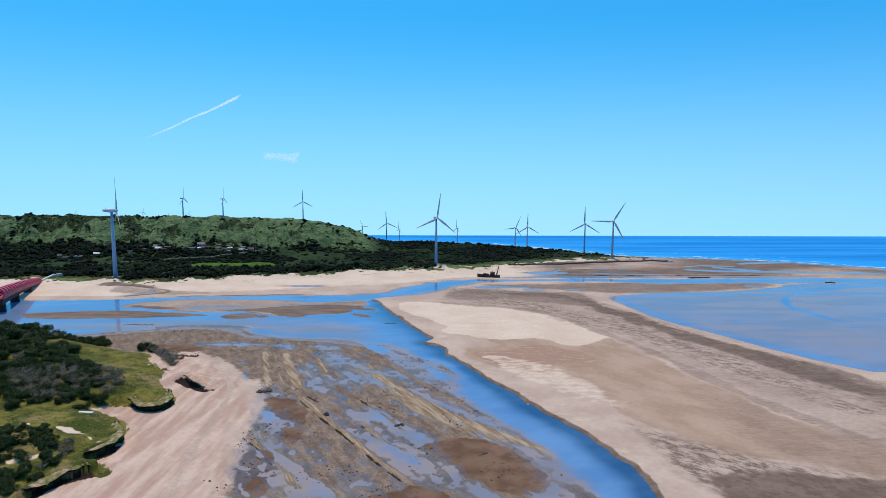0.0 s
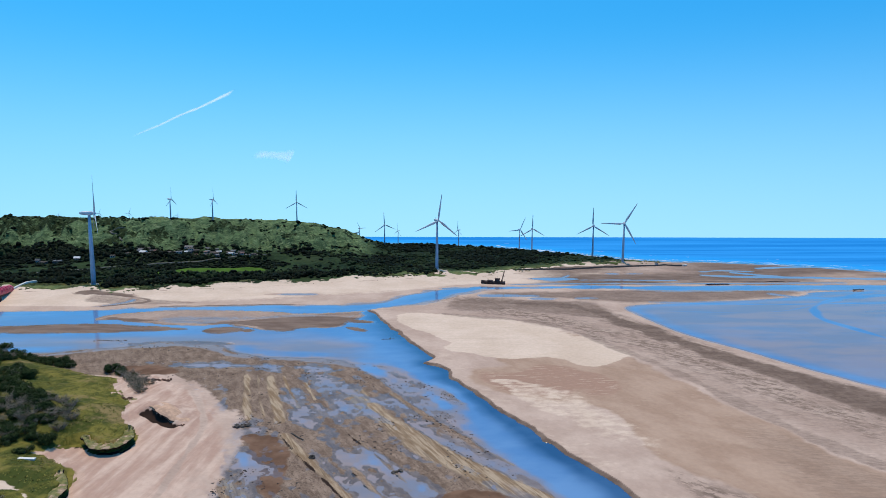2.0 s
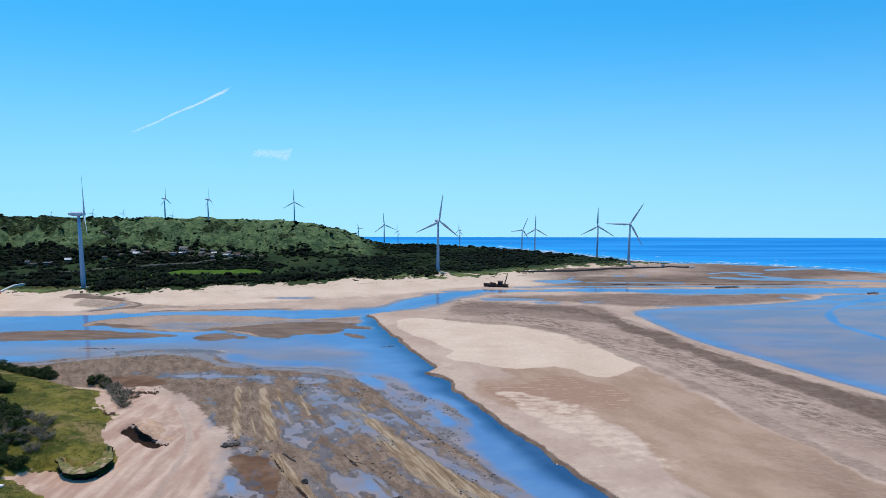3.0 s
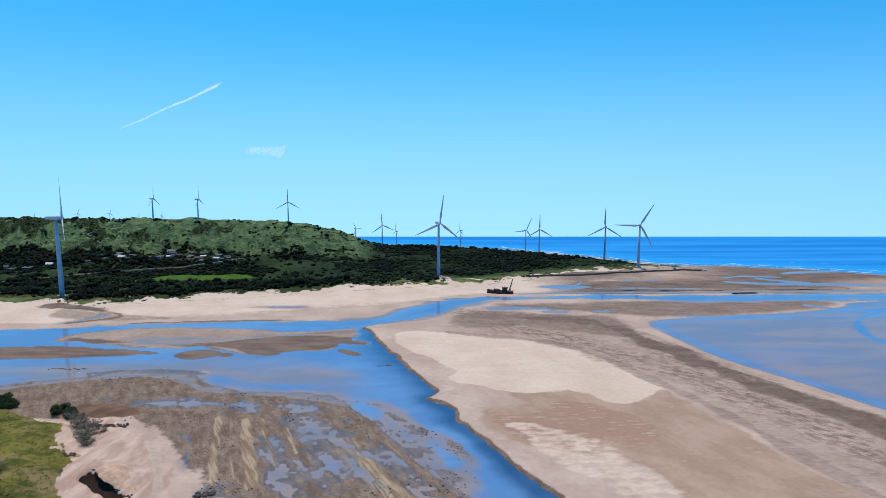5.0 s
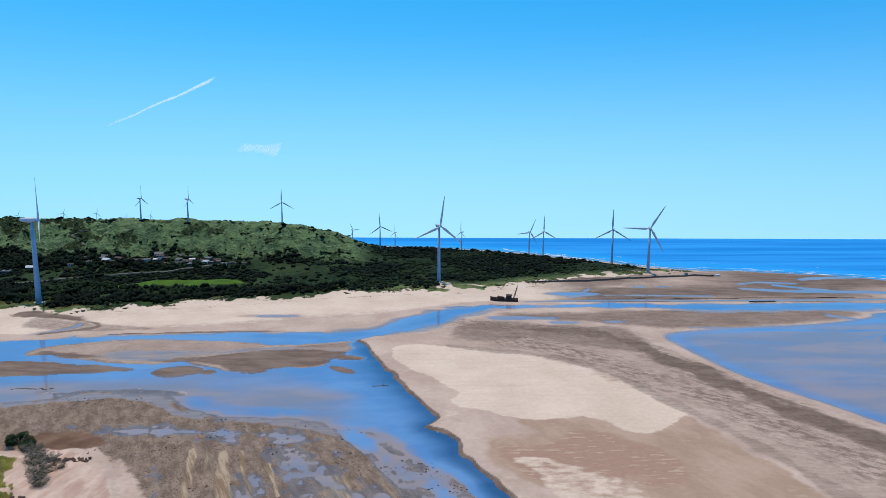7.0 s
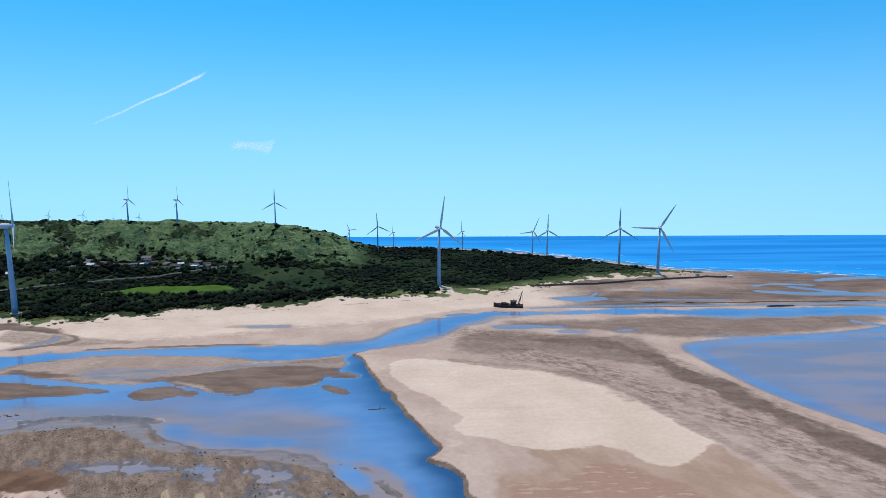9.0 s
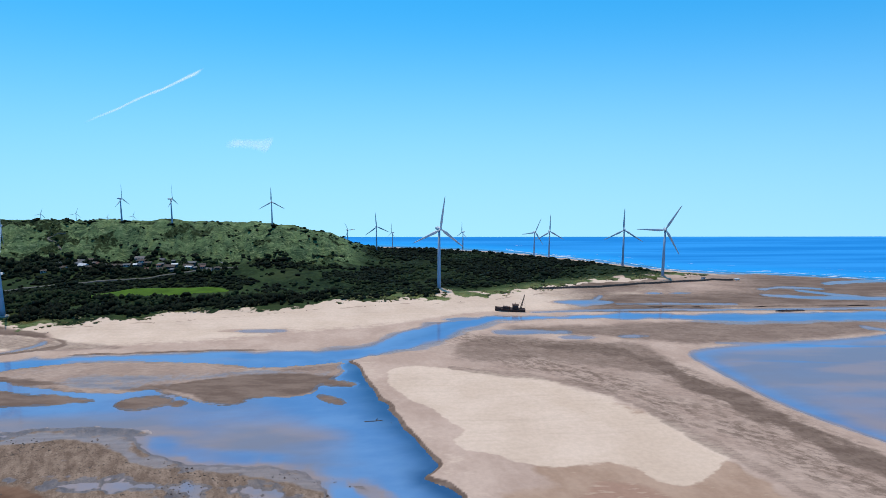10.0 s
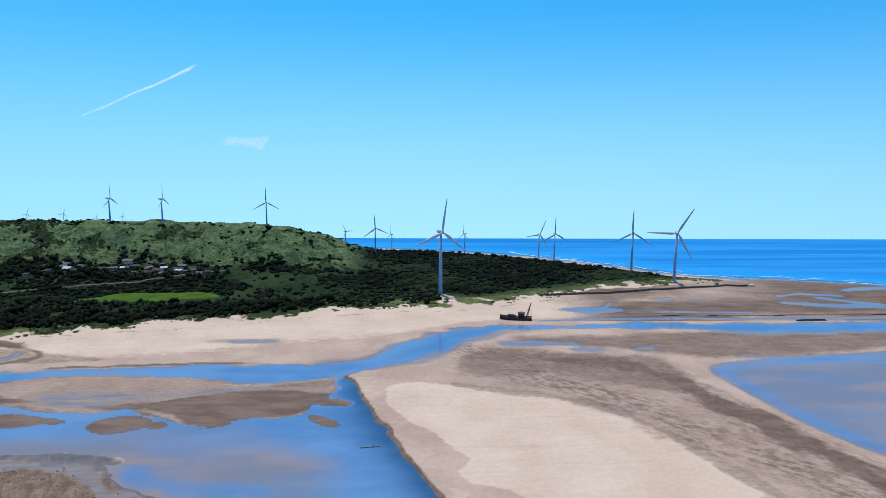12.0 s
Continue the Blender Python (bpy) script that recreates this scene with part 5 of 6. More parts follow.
rs = random.Random(8)
GREEN_L, GREY_L = "dense dark green shrub growing on the grassy dune", "half-dead grey twiggy shrub on the dune edge"
first = {}
for kind, n in (("green", 4), ("grey", 3)):
    first[kind] = [shrub(rs, 4.0, kind == "green", GREEN_L if kind == "green" else GREY_L) for _ in range(n)]
taken = set()


def plant(kind, x, y, s):
    k = rs.randrange(len(first[kind]))
    ob = first[kind][k]
    m = pose(x, y, ground_z(x, y) - 0.15, 0, 0, rs.uniform(0, 360))
    if (kind, k) in taken:
        ob = copy_thing(ob, m)
    else:
        taken.add((kind, k))
        ob.matrix_basis = m
    ob.scale = (s, s, s * rs.uniform(0.7, 0.95))


for x, y, s in ((-240, 330, 1.6), (-228, 327, 1.6), (-216, 325, 1.5), (-205, 322, 1.5), (-196, 320, 1.2), (-180, 314, 1.2), (-172, 311, 1.2), (-165, 308, 1.0), (-188, 317, 1.0),
                (-232, 308, 1.7), (-218, 304, 1.8), (-206, 300, 1.7), (-196, 300, 1.5), (-188, 290, 1.5), (-205, 284, 1.7), (-220, 288, 1.7), (-192, 276, 1.6), (-180, 278, 1.4), (-174, 286, 1.2), (-166, 280, 1.2),
                (-178, 266, 1.5), (-168, 268, 1.3), (-160, 262, 1.3), (-152, 256, 1.2), (-190, 260, 1.6), (-170, 252, 1.4), (-182, 248, 1.5), (-146, 250, 1.1), (-162, 246, 1.3),
                (-139, 244, 1.0), (-134, 238, 0.9), (-130, 228, 0.9), (-136, 222, 1.0), (-146, 220, 1.1), (-158, 224, 1.2), (-170, 232, 1.3), (-140, 234, 1.0), (-152, 238, 1.2),
                (-142, 303, 1.0), (-137, 300, 0.9), (-116, 176, 0.8), (-122, 182, 0.8), (-111, 168, 0.6), (-126, 174, 0.9), (-119, 166, 0.7), (-132, 180, 0.9),
                (-150, 214, 1.1), (-140, 212, 0.9), (-132, 214, 0.8), (-160, 213, 1.2), (-166, 218, 1.3), (-146, 206, 0.9), (-126, 219, 0.7), (-172, 208, 1.2),
                (-113, 160, 0.6), (-118, 156, 0.7), (-108, 157, 0.5), (-124, 163, 0.8), (-112, 152, 0.6), (-128, 171, 0.8), (-114, 173, 0.6), (-136, 176, 0.9)):
    plant("green", x, y, s)
for x, y, s in ((-153, 246, 1.2), (-145, 240, 1.3), (-136, 231, 1.1), (-144, 227, 1.2), (-150, 232, 1.3), (-158, 236, 1.3), (-128, 234, 0.9), (-141, 248, 1.0), (-164, 238, 1.3), (-152, 222, 1.1), (-137, 248, 0.7), (-132, 246, 0.8), (-127, 242, 0.9), (-130, 237, 0.7), (-125, 235, 0.8), (-121, 232, 0.9), (-127, 230, 0.7), (-122, 226, 0.8), (-138, 243, 0.9), (-132, 231, 0.7), (-142, 217, 1.0), (-135, 220, 0.9), (-156, 228, 1.2), (-148, 218, 1.0), (-132, 226, 0.9), (-110, 163, 0.5), (-116, 166, 0.5), (-108, 170, 0.5),
                (-133, 297, 1.0), (-128, 291, 1.0), (-125, 285, 1.0), (-121, 280, 1.0), (-118, 275, 0.9), (-115, 271, 0.8), (-122, 288, 0.8), (-117, 283, 0.7)):
    plant("grey", x, y, s)


THICK = [[(-224, 317), (-214, 329), (-195, 323), (-163, 275), (-146, 258), (-129, 239), (-116, 216), (-116, 206), (-128, 208), (-145, 217), (-162, 223)],
         [(-136, 184), (-128, 187), (-114, 183), (-107, 173), (-108, 160), (-109, 150), (-118, 145)]]
for pts, count, small in ((THICK[0], 190, 0.55), (THICK[1], 60, 0.4)):
    qx, qy = np.random.default_rng(12).uniform(0, 1, (2, count))
    lo, hi = np.min(pts, 0), np.max(pts, 0)
    qx, qy = lo[0] + (hi[0] - lo[0]) * qx, lo[1] + (hi[1] - lo[1]) * qy
    for px, py in zip(qx[area_dist(qx, qy, pts) > 0], qy[area_dist(qx, qy, pts) > 0]):
        plant("grey" if fbm(px, py, 20, 2, 9) > 0.45 else "green", px, py, small * rs.uniform(0.8, 1.7))


def scatter_mesh(name, tris, material, label, category):
    v = np.asarray(tris, np.float32).reshape(-1, 3)
    me = bpy.data.meshes.new(name)
    me.from_pydata(v.tolist(), [], np.arange(len(v)).reshape(-1, 3).tolist())
    me.materials.append(material)
    return tagged(new(name, me), label, category, kind="stuff")


x, y = scatter(15000, -262, -92, 140, 345)
turf_d = area_dist(x, y, TURF, 60, 1) + 2.4 * fbm(x, y, 9, 3, 23)
pick = turf_d > 2.5
for pts in SANDY:
    pick &= line_dist(x, y, rounded(pts, False, 1)) + 1.5 * fbm(x, y, 5, 3, 25) > 2.0
tris = []
for px, py in zip(x[pick], y[pick]):
    gz = ground_z(px, py)
    for _ in range(5):
        a, hgt, w = rs.uniform(0, 6.28), rs.uniform(0.15, 0.5), rs.uniform(0.15, 0.35)
        bx, by = px + rs.uniform(-0.35, 0.35), py + rs.uniform(-0.35, 0.35)
        c, s = math.cos(a), math.sin(a)
        tris += [(bx - s * w, by + c * w, gz - 0.05), (bx + s * w, by - c * w, gz - 0.05), (bx + c * hgt * 1.2, by + s * hgt * 1.2, gz + hgt * 0.5)]
scatter_mesh("dune_grass", tris, M_TURF, "yellow-green tufted grass over the dune", "grass")


def stones(name, spots, label, seed):
    rng2 = random.Random(seed)
    forms = [clump_template(rng2, 1) for _ in range(5)]
    tris = []
    for px, py, r in spots:
        co, fa = forms[rng2.randrange(5)]
        gz, a, q = ground_z(px, py), rng2.uniform(0, 6.28), rng2.uniform(0.5, 0.9)
        c, s = math.cos(a), math.sin(a)
        p = np.stack([px + r * (co[:, 0] * c - co[:, 1] * s), py + r * q * (co[:, 0] * s + co[:, 1] * c), gz + r * 0.55 * co[:, 2] + 0.1 * r], -1)
        tris.append(p[fa].reshape(-1, 3))
    return scatter_mesh(name, np.concatenate(tris), M_STONE, label, "stones")


x, y = scatter(22000, -150, 60, 130, 352)
pick = (area_dist(x, y, MUD) > 0) & (fbm(x, y, 13, 4, 71) > 0.25)
stones("shore_stones", [(px, py, 0.10 + 0.36 * rs.random() ** 4) for px, py in zip(x[pick], y[pick])] + [(-178 + 1.1 * k, 357 + rs.uniform(-0.8, 0.8), 0.5) for k in range(16)], "small dark stones strewn over the mud flat", 72)


def boulder(name, x, y, r, label, n=7, flat=0.5, material=None, size=1.0):
    """A heap of broken rock as one thing."""
    t = tagged(new(name), label, "rocks")
    t.matrix_world = pose(x, y, ground_z(x, y))
    for _ in range(n):
        bm = bmesh.new()
        bmesh.ops.create_icosphere(bm, subdivisions=2, radius=1)
        for v in bm.verts:
            v.co *= 1 + 0.6 * noise.noise(v.co * 2.1 + Vector((rs.random() * 0.1, x, y)))
        q = r * rs.uniform(0.16, 0.36) * size
        bmesh.ops.transform(bm, matrix=pose(rs.uniform(-1, 1) * r, rs.uniform(-0.5, 0.5) * r, q * flat * 0.5, rs.uniform(-20, 20), rs.uniform(-20, 20), rs.uniform(0, 360)) @ Matrix.Diagonal((q * 1.3, q, q * flat, 1)), verts=bm.verts)
        part("rock", bm, material or M_STONE, t)
    return t


boulder("rock_pile", -66, 242, 2.6, "heap of dark seaweed-covered rocks on the mud", 12)
boulder("rock_pile", -9, 206, 2.2, "small dark rocks on the wet mud flat", 6)
boulder("rock_pile", 20, 182, 1.8, "flat dark rocks on reddish mud", 4, 0.35)
boulder("rock_pile", -63, 164, 0.9, "single dark stone lying on pale sand", 3)
M_RUBBLE = plain("red_brown_rubble", (0.13, 0.075, 0.058), 0.92, 0, 0.5, 0.8, 0.05)
RUBBLE = "rubble of broken red-brown sandstone below the dune"
boulder("rock_pile", -114.5, 290, 3.4, RUBBLE, 30, 0.6, M_RUBBLE, 0.45)
boulder("rock_pile", -121, 288.5, 3.8, RUBBLE, 26, 0.7, M_RUBBLE, 0.5)
boulder("rock_pile", -117, 263, 2.0, RUBBLE, 12, 0.6, M_RUBBLE, 0.8)
boulder("rock_pile", -86, 238, 1.4, RUBBLE, 7, 0.6, M_RUBBLE, 0.7)
boulder("rock_outcrop", -119, 283, 2.8, "orange sandstone breaking out below the dune shrubs", 12, 0.6, M_CLIFF, 1.1)

# tyre half sunk in the mud
tyre = tagged(new("tyre"), "old black rubber tyre lying in the mud", "tyre")
tyre.matrix_world = pose(-36, 216, ground_z(-36, 216) + 0.28, 12, 0, 0)
bm = lathe(bmesh.new(), [(0.62, -0.02), (0.72, -0.28), (1.0, -0.3), (1.12, -0.15), (1.12, 0.15), (1.0, 0.3), (0.72, 0.28), (0.62, 0.02)], 20)
bmesh.ops.delete(bm, geom=[f for f in bm.faces if len(f.verts) > 4], context="FACES")
smooth(part("tread", bm, M_RUBBER, tyre))
bm = lathe(bmesh.new(), [(0.66, -0.1), (0.66, 0.1), (0.5, 0.1), (0.5, -0.1)], 20)
part("bead", bm, M_RUBBER, tyre)


def log(x, y, length, r, turn, label):
    t = tagged(new("driftwood_log"), label, "driftwood")
    t.matrix_world = pose(x, y, ground_z(x, y) + r * 0.5, 0, 0, turn)
    bm = bmesh.new()
    for k in range(4):
        a, b = -length / 2 + k * length / 4, -length / 2 + (k + 1) * length / 4
        tube(bm, (a, 0.12 * math.sin(k * 2.0), 0.05 * k), (b, 0.12 * math.sin(k * 2.0 + 2.0), 0.05 * k + 0.05), r * (1 - 0.13 * k), r * (0.87 - 0.13 * k), 8)
    part("trunk", bm, M_STONE, t)
    bm = bmesh.new()
    tube(bm, (0.1 * length, 0, 0), (0.25 * length, 0.16 * length, 0.12 * length), r * 0.5, r * 0.2, 6)
    part("branch", bm, M_STONE, t)
    return t


log(-20, 359, 7, 0.45, 8, "dark waterlogged branch lying in the lagoon")
log(-14, 357, 4, 0.35, -15, "dark waterlogged branch lying in the lagoon")
log(-44, 232, 8, 0.3, -48, "dark driftwood log on the mud flat")
log(340, 497, 9, 0.6, 4, "dark driftwood log at the water's edge")

slab = tagged(new("concrete_slab"), "pale concrete slab lying in the dune grass", "slab")
slab.matrix_world = pose(-119, 204, ground_z(-119, 204) + 0.5, 0, 4, 3)
part("slab", block(bmesh.new(), -2.4, -0.6, -0.5, 2.4, 0.6, 0.05, 0.04), M_PALE, slab)


# ---- stranded boat and sunken hull ----
def hull(bm, length, beam, depth, sheer, cut=1.0):
    secs = []
    for f, w, lift in ((0.0, 0.12, 0.55), (0.08, 0.45, 0.32), (0.22, 0.85, 0.1), (0.5, 1.0, 0.0), (0.8, 0.95, 0.04), (1.0, 0.8, 0.14)):
        px = (f - 0.5) * length
        hw, z1 = beam / 2 * w, depth * (cut + sheer * (1.0 if f == 0 else lift * 1.6))
        z0 = -0.4 + depth * lift * 0.3
        secs.append([(px, -hw * 0.55, z0), (px, hw * 0.55, z0), (px, hw * 0.9, z0 + 0.4 * (z1 - z0)), (px, hw, z1), (px, hw * 0.86, z1), (px, hw * 0.8, z1 - 0.35), (px, -hw * 0.8, z1 - 0.35),
                     (px, -hw * 0.86, z1), (px, -hw, z1), (px, -hw * 0.9, z0 + 0.4 * (z1 - z0))])
    return loft(bm, secs)


boat = tagged(new("stranded_boat"), "dark rusted fishing boat stranded on the river sand", "boat")
boat.matrix_world = pose(55.5, 523.5, ground_z(55.5, 523.5) - 0.3, 2, 1.5, -7)
part("hull", hull(bmesh.new(), 19.5, 5.0, 2.1, 0.45), M_RUST, boat)
bm = block(bmesh.new(), 1.4, -1.6, 1.9, 5.2, 1.6, 4.6, 0.12)
cabin = part("wheelhouse", bm, M_RUST, boat)
part("cabin_roof", block(bmesh.new(), 1.1, -1.9, 4.6, 5.5, 1.9, 4.85, 0.05), M_RUST2, boat)
for k in range(3):
    part("window", block(bmesh.new(), 1.8 + 1.15 * k, -1.66, 3.4, 2.6 + 1.15 * k, -1.58, 4.2), M_GLASS, cabin, "dark empty window opening")
part("deckhouse", block(bmesh.new(), -4.8, -1.4, 1.9, -1.0, 1.4, 3.3, 0.25), M_RUST, boat)
part("winch", tube(bmesh.new(), (-0.4, -0.9, 2.6), (-0.4, 0.9, 2.6), 0.55, 0.55, 12), M_RUST2, boat)
part("bow_post", tube(bmesh.new(), (-4.2, 0, 3.2), (-4.2, 0, 4.3), 0.12, 0.1, 8), M_RUST, boat)
bm = bmesh.new()
tube(bm, (6.4, 0.4, 2.0), (8.9, 0.4, 11.6), 0.32, 0.22, 8)
tube(bm, (7.2, -0.3, 2.0), (8.9, 0.4, 11.6), 0.2, 0.14, 8)
for k in range(5):
    f = 0.1 + 0.17 * k
    tube(bm, (6.4 + 2.5 * f, 0.4, 2.0 + 9.6 * f), (7.2 + 1.7 * (f + 0.08), -0.3 + 0.7 * (f + 0.08), 2.0 + 9.6 * (f + 0.08)), 0.09, 0.09, 5)
part("derrick_boom", bm, M_RUST2, boat, "rust-brown lattice boom leaning over the stern")
bm = bmesh.new()
tube(bm, (8.8, 0.4, 11.3), (4.9, 0, 4.9), 0.04, 0.04, 5)
tube(bm, (8.8, 0.4, 11.3), (9.6, 0, 2.6), 0.04, 0.04, 5)
part("rigging", bm, M_RUST, boat)
bm = bmesh.new()
tube(bm, (3.2, 0, 4.8), (3.2, 0, 6.3), 0.09, 0.06, 6)
part("mast", bm, M_RUST, boat)
for k in range(6):
    part("rail_post", tube(bmesh.new(), (-8.0 + 0.9 * k, -1.75 - 0.12 * k, 2.4), (-8.0 + 0.9 * k, -1.75 - 0.12 * k, 3.3), 0.05, 0.05, 6), M_RUST, boat)

wreck = tagged(new("sunken_hull"), "low black remains of a boat hull in the channel", "wreck")
wreck.matrix_world = pose(239, 521, 0.0, 3, 0, 4)
part("hull", hull(bmesh.new(), 20, 2.6, 0.6, 0.2), M_RUST, wreck)
for k in range(6):
    part("frame_rib", tube(bmesh.new(), (-7 + 2.6 * k, 0.9, 0.2), (-7 + 2.6 * k, 1.1, 0.7 + 0.2 * (k % 3)), 0.13, 0.09, 6), M_RUST, wreck)

# ---- stone groyne ----
groyne = tagged(new("sea_wall"), "long low dark stone wall running out over the sand", "sea wall")
way = along([(84, 577), (130, 587), (188, 601), (220, 609), (249, 617)], 2.6, 1)
for k in range(len(way) - 1):
    (ax, ay), (bx, by) = way[k], way[k + 1]
    turn, z0 = math.degrees(math.atan2(by - ay, bx - ax)), min(ground_z(ax, ay), ground_z(bx, by)) - 0.4
    bm = bmesh.new()
    hgt = 1.5 + rs.uniform(-0.12, 0.12)
    loft(bm, [[(px, -1.3, 0), (px, 1.3, 0), (px, 0.8, hgt), (px, -0.8, hgt)] for px in (-1.27, 1.27)])
    b = part("wall_block", bm, M_STONE, groyne)
    b.matrix_basis = pose((ax + bx) / 2, (ay + by) / 2, z0, 0, 0, turn)
end = tagged(new("concrete_block"), "bright concrete block at the wall's end", "block")
end.matrix_world = pose(252, 617.6, ground_z(252, 617.6) - 0.2, 0, 0, 12)
part("block", block(bmesh.new(), -2.0, -1.2, 0, 2.0, 1.2, 1.5, 0.12), M_ROOFW, end)
hut = tagged(new("beach_hut"), "small white hut on the sandy point", "hut")
hut.matrix_world = pose(222, 612, ground_z(222, 612) - 0.1, 0, 0, 10)
part("wall", block(bmesh.new(), -1.2, -1, 0, 1.2, 1, 2.0, 0.04), M_ROOFW, hut)
part("roof", block(bmesh.new(), -1.4, -1.2, 2.0, 1.4, 1.2, 2.2, 0.05), M_ROOF, hut)
part("door", block(bmesh.new(), -0.3, -1.05, 0.05, 0.4, -1.0, 1.6), M_GLASS, hut)

# ---- red bridge over the river ----
bridge = tagged(new("footbridge"), "red steel bridge with round portal frames over the river", "bridge")
B0, B1 = Vector((-270.5, 385, 12.6)), Vector((-307, 488, 3.6))
axis = B1 - B0
turn = math.degrees(math.atan2(axis.y, axis.x)) - 90
bridge.matrix_world = pose(B0.x, B0.y, 0, 0, 0, turn)
span = math.hypot(axis.x, axis.y)


def tube_r(f):
    return 3.5 - 1.5 * f


def deck_z(f):
    return B0.z + (B1.z - B0.z) * f + 0.8 * math.sin(math.pi * f) - 0.8 * tube_r(f)


fs = [q / 10 for q in range(11)]
bm = bmesh.new()
loft(bm, [[(-tube_r(f), span * f, deck_z(f) - 0.5), (tube_r(f), span * f, deck_z(f) - 0.5), (tube_r(f), span * f, deck_z(f)), (-tube_r(f), span * f, deck_z(f))] for f in fs])
part("deck", bm, M_RED, bridge)
bm = bmesh.new()
loft(bm, [[(-0.75 * tube_r(f), span * f, deck_z(f) - 0.8 - 3.4 * (1 - f)), (0.75 * tube_r(f), span * f, deck_z(f) - 0.8 - 3.4 * (1 - f)), (0.9 * tube_r(f), span * f, deck_z(f) - 0.5), (-0.9 * tube_r(f), span * f, deck_z(f) - 0.5)] for f in fs])
part("girder", bm, M_RUST, bridge, "dark steel girder")
for side in (-1, 1):
    bm = bmesh.new()
    loft(bm, [[(side * tube_r(f) * 0.98, span * f, deck_z(f) - 0.2), (side * tube_r(f) * 1.04, span * f, deck_z(f) - 0.2), (side * tube_r(f) * 1.04, span * f, deck_z(f) + 0.85 * tube_r(f)), (side * tube_r(f) * 0.98, span * f, deck_z(f) + 0.85 * tube_r(f))] for f in fs])
    part("side_panel", bm, M_RED, bridge)
    for z in (1.05, 1.35):
        bm = bmesh.new()
        for f0, f1 in zip(fs, fs[1:]):
            tube(bm, (side * tube_r(f0) * 0.95, span * f0, deck_z(f0) + z * tube_r(f0)), (side * tube_r(f1) * 0.95, span * f1, deck_z(f1) + z * tube_r(f1)), 0.16, 0.16, 6)
        part("rail", bm, M_RED, bridge)
for k in range(17):
    f = (k + 0.5) / 17
    r = tube_r(f)
    bm = bmesh.new()
    secs = []
    for q in range(21):
        a = 2 * math.pi * q / 20
        cx, cz = math.cos(a), math.sin(a)
        secs.append([(cx * (r + o), span * f + w, deck_z(f) + 0.8 * r + cz * (r + o)) for o, w in ((-0.35, -1.1), (0.35, -1.1), (0.35, 1.1), (-0.35, 1.1))])
    part("portal_ring", loft(bm, secs), M_RED, bridge)
for f in (0.06, 0.36, 0.68):
    part("pier", block(bmesh.new(), -2.6, span * f - 1.6, -1.2, 2.6, span * f + 1.6, deck_z(f) - 0.9, 0.2), M_RUST, bridge, "dark concrete pier")
ramp = tagged(new("ramp"), "pale concrete ramp from the red bridge to the shore", "ramp")
bm = bmesh.new()
secs = []
for px, py, up in ((-307, 487.5, 0.9), (-306, 494, 1.0), (-304, 502, 1.3), (-301, 512, 1.7)):
    gz = ground_z(px, py)
    secs.append([(px - 0.8, py - 0.3, gz - 0.5), (px + 0.8, py - 0.3, gz - 0.5), (px + 0.8, py + 0.3, gz + up), (px - 0.8, py + 0.3, gz + up)])
part("ramp", loft(bm, secs), M_PALE, ramp)


# ---- village, road and field ----
def house(x, y, w, turn, k):
    d, hgt = w * 0.62, rs.uniform(1.6, 2.4)
    roof = (M_ROOF, M_STONE, M_ROOF, M_ROOFW, M_STONE, M_ROOF, M_ROOFT)[k % 7]
    label = "low plastered village house with a %s roof" % ("white sheet" if roof is M_ROOFW else "grey sheet" if roof is M_ROOF else "red-brown tiled" if roof is M_ROOFT else "dark tiled")
    t = tagged(new("house"), label, "house", "village houses")
    t.matrix_world = pose(x, y, min(ground_z(x + a, y + b) for a in (-3, 3) for b in (-3, 3)) - 0.1, 0, 0, turn)
    part("wall", block(bmesh.new(), -w / 2, -d / 2, 0, w / 2, d / 2, hgt, 0.03), M_ROOFW if k % 4 == 1 else M_WALL, t)
    bm = bmesh.new()
    if k % 3 == 0:
        loft(bm, [[(px, -d / 2 - 0.5, hgt), (px, d / 2 + 0.5, hgt), (px, 0.3, hgt + 1.5), (px, -0.3, hgt + 1.5)] for px in (-w / 2 - 0.4, w / 2 + 0.4)])
    else:
        loft(bm, [[(px, -d / 2 - 0.5, hgt + 0.02), (px, d / 2 + 0.5, hgt + 0.5), (px, d / 2 + 0.5, hgt + 0.75), (px, -d / 2 - 0.5, hgt + 0.27)] for px in (-w / 2 - 0.4, w / 2 + 0.4)])
    part("roof", bm, roof, t)
    n = max(2, int(w / 2.2))
    for q in range(n):
        cx = -w / 2 + w * (q + 0.5) / n
        win = part("window", block(bmesh.new(), cx - 0.5, -d / 2 - 0.06, 1.0, cx + 0.5, -d / 2 + 0.02, 1.9), M_GLASS, t)
        part("sill", block(bmesh.new(), cx - 0.6, -d / 2 - 0.16, 0.88, cx + 0.6, -d / 2 - 0.02, 0.98), M_CONC, win)
    part("door", block(bmesh.new(), w / 2 - 0.02, -0.5, 0, w / 2 + 0.05, 0.5, 1.9), M_RUST2, t)


for k, (hx, hy, hw, ht) in enumerate(HOUSES):
    house(hx, hy, hw, ht, k)


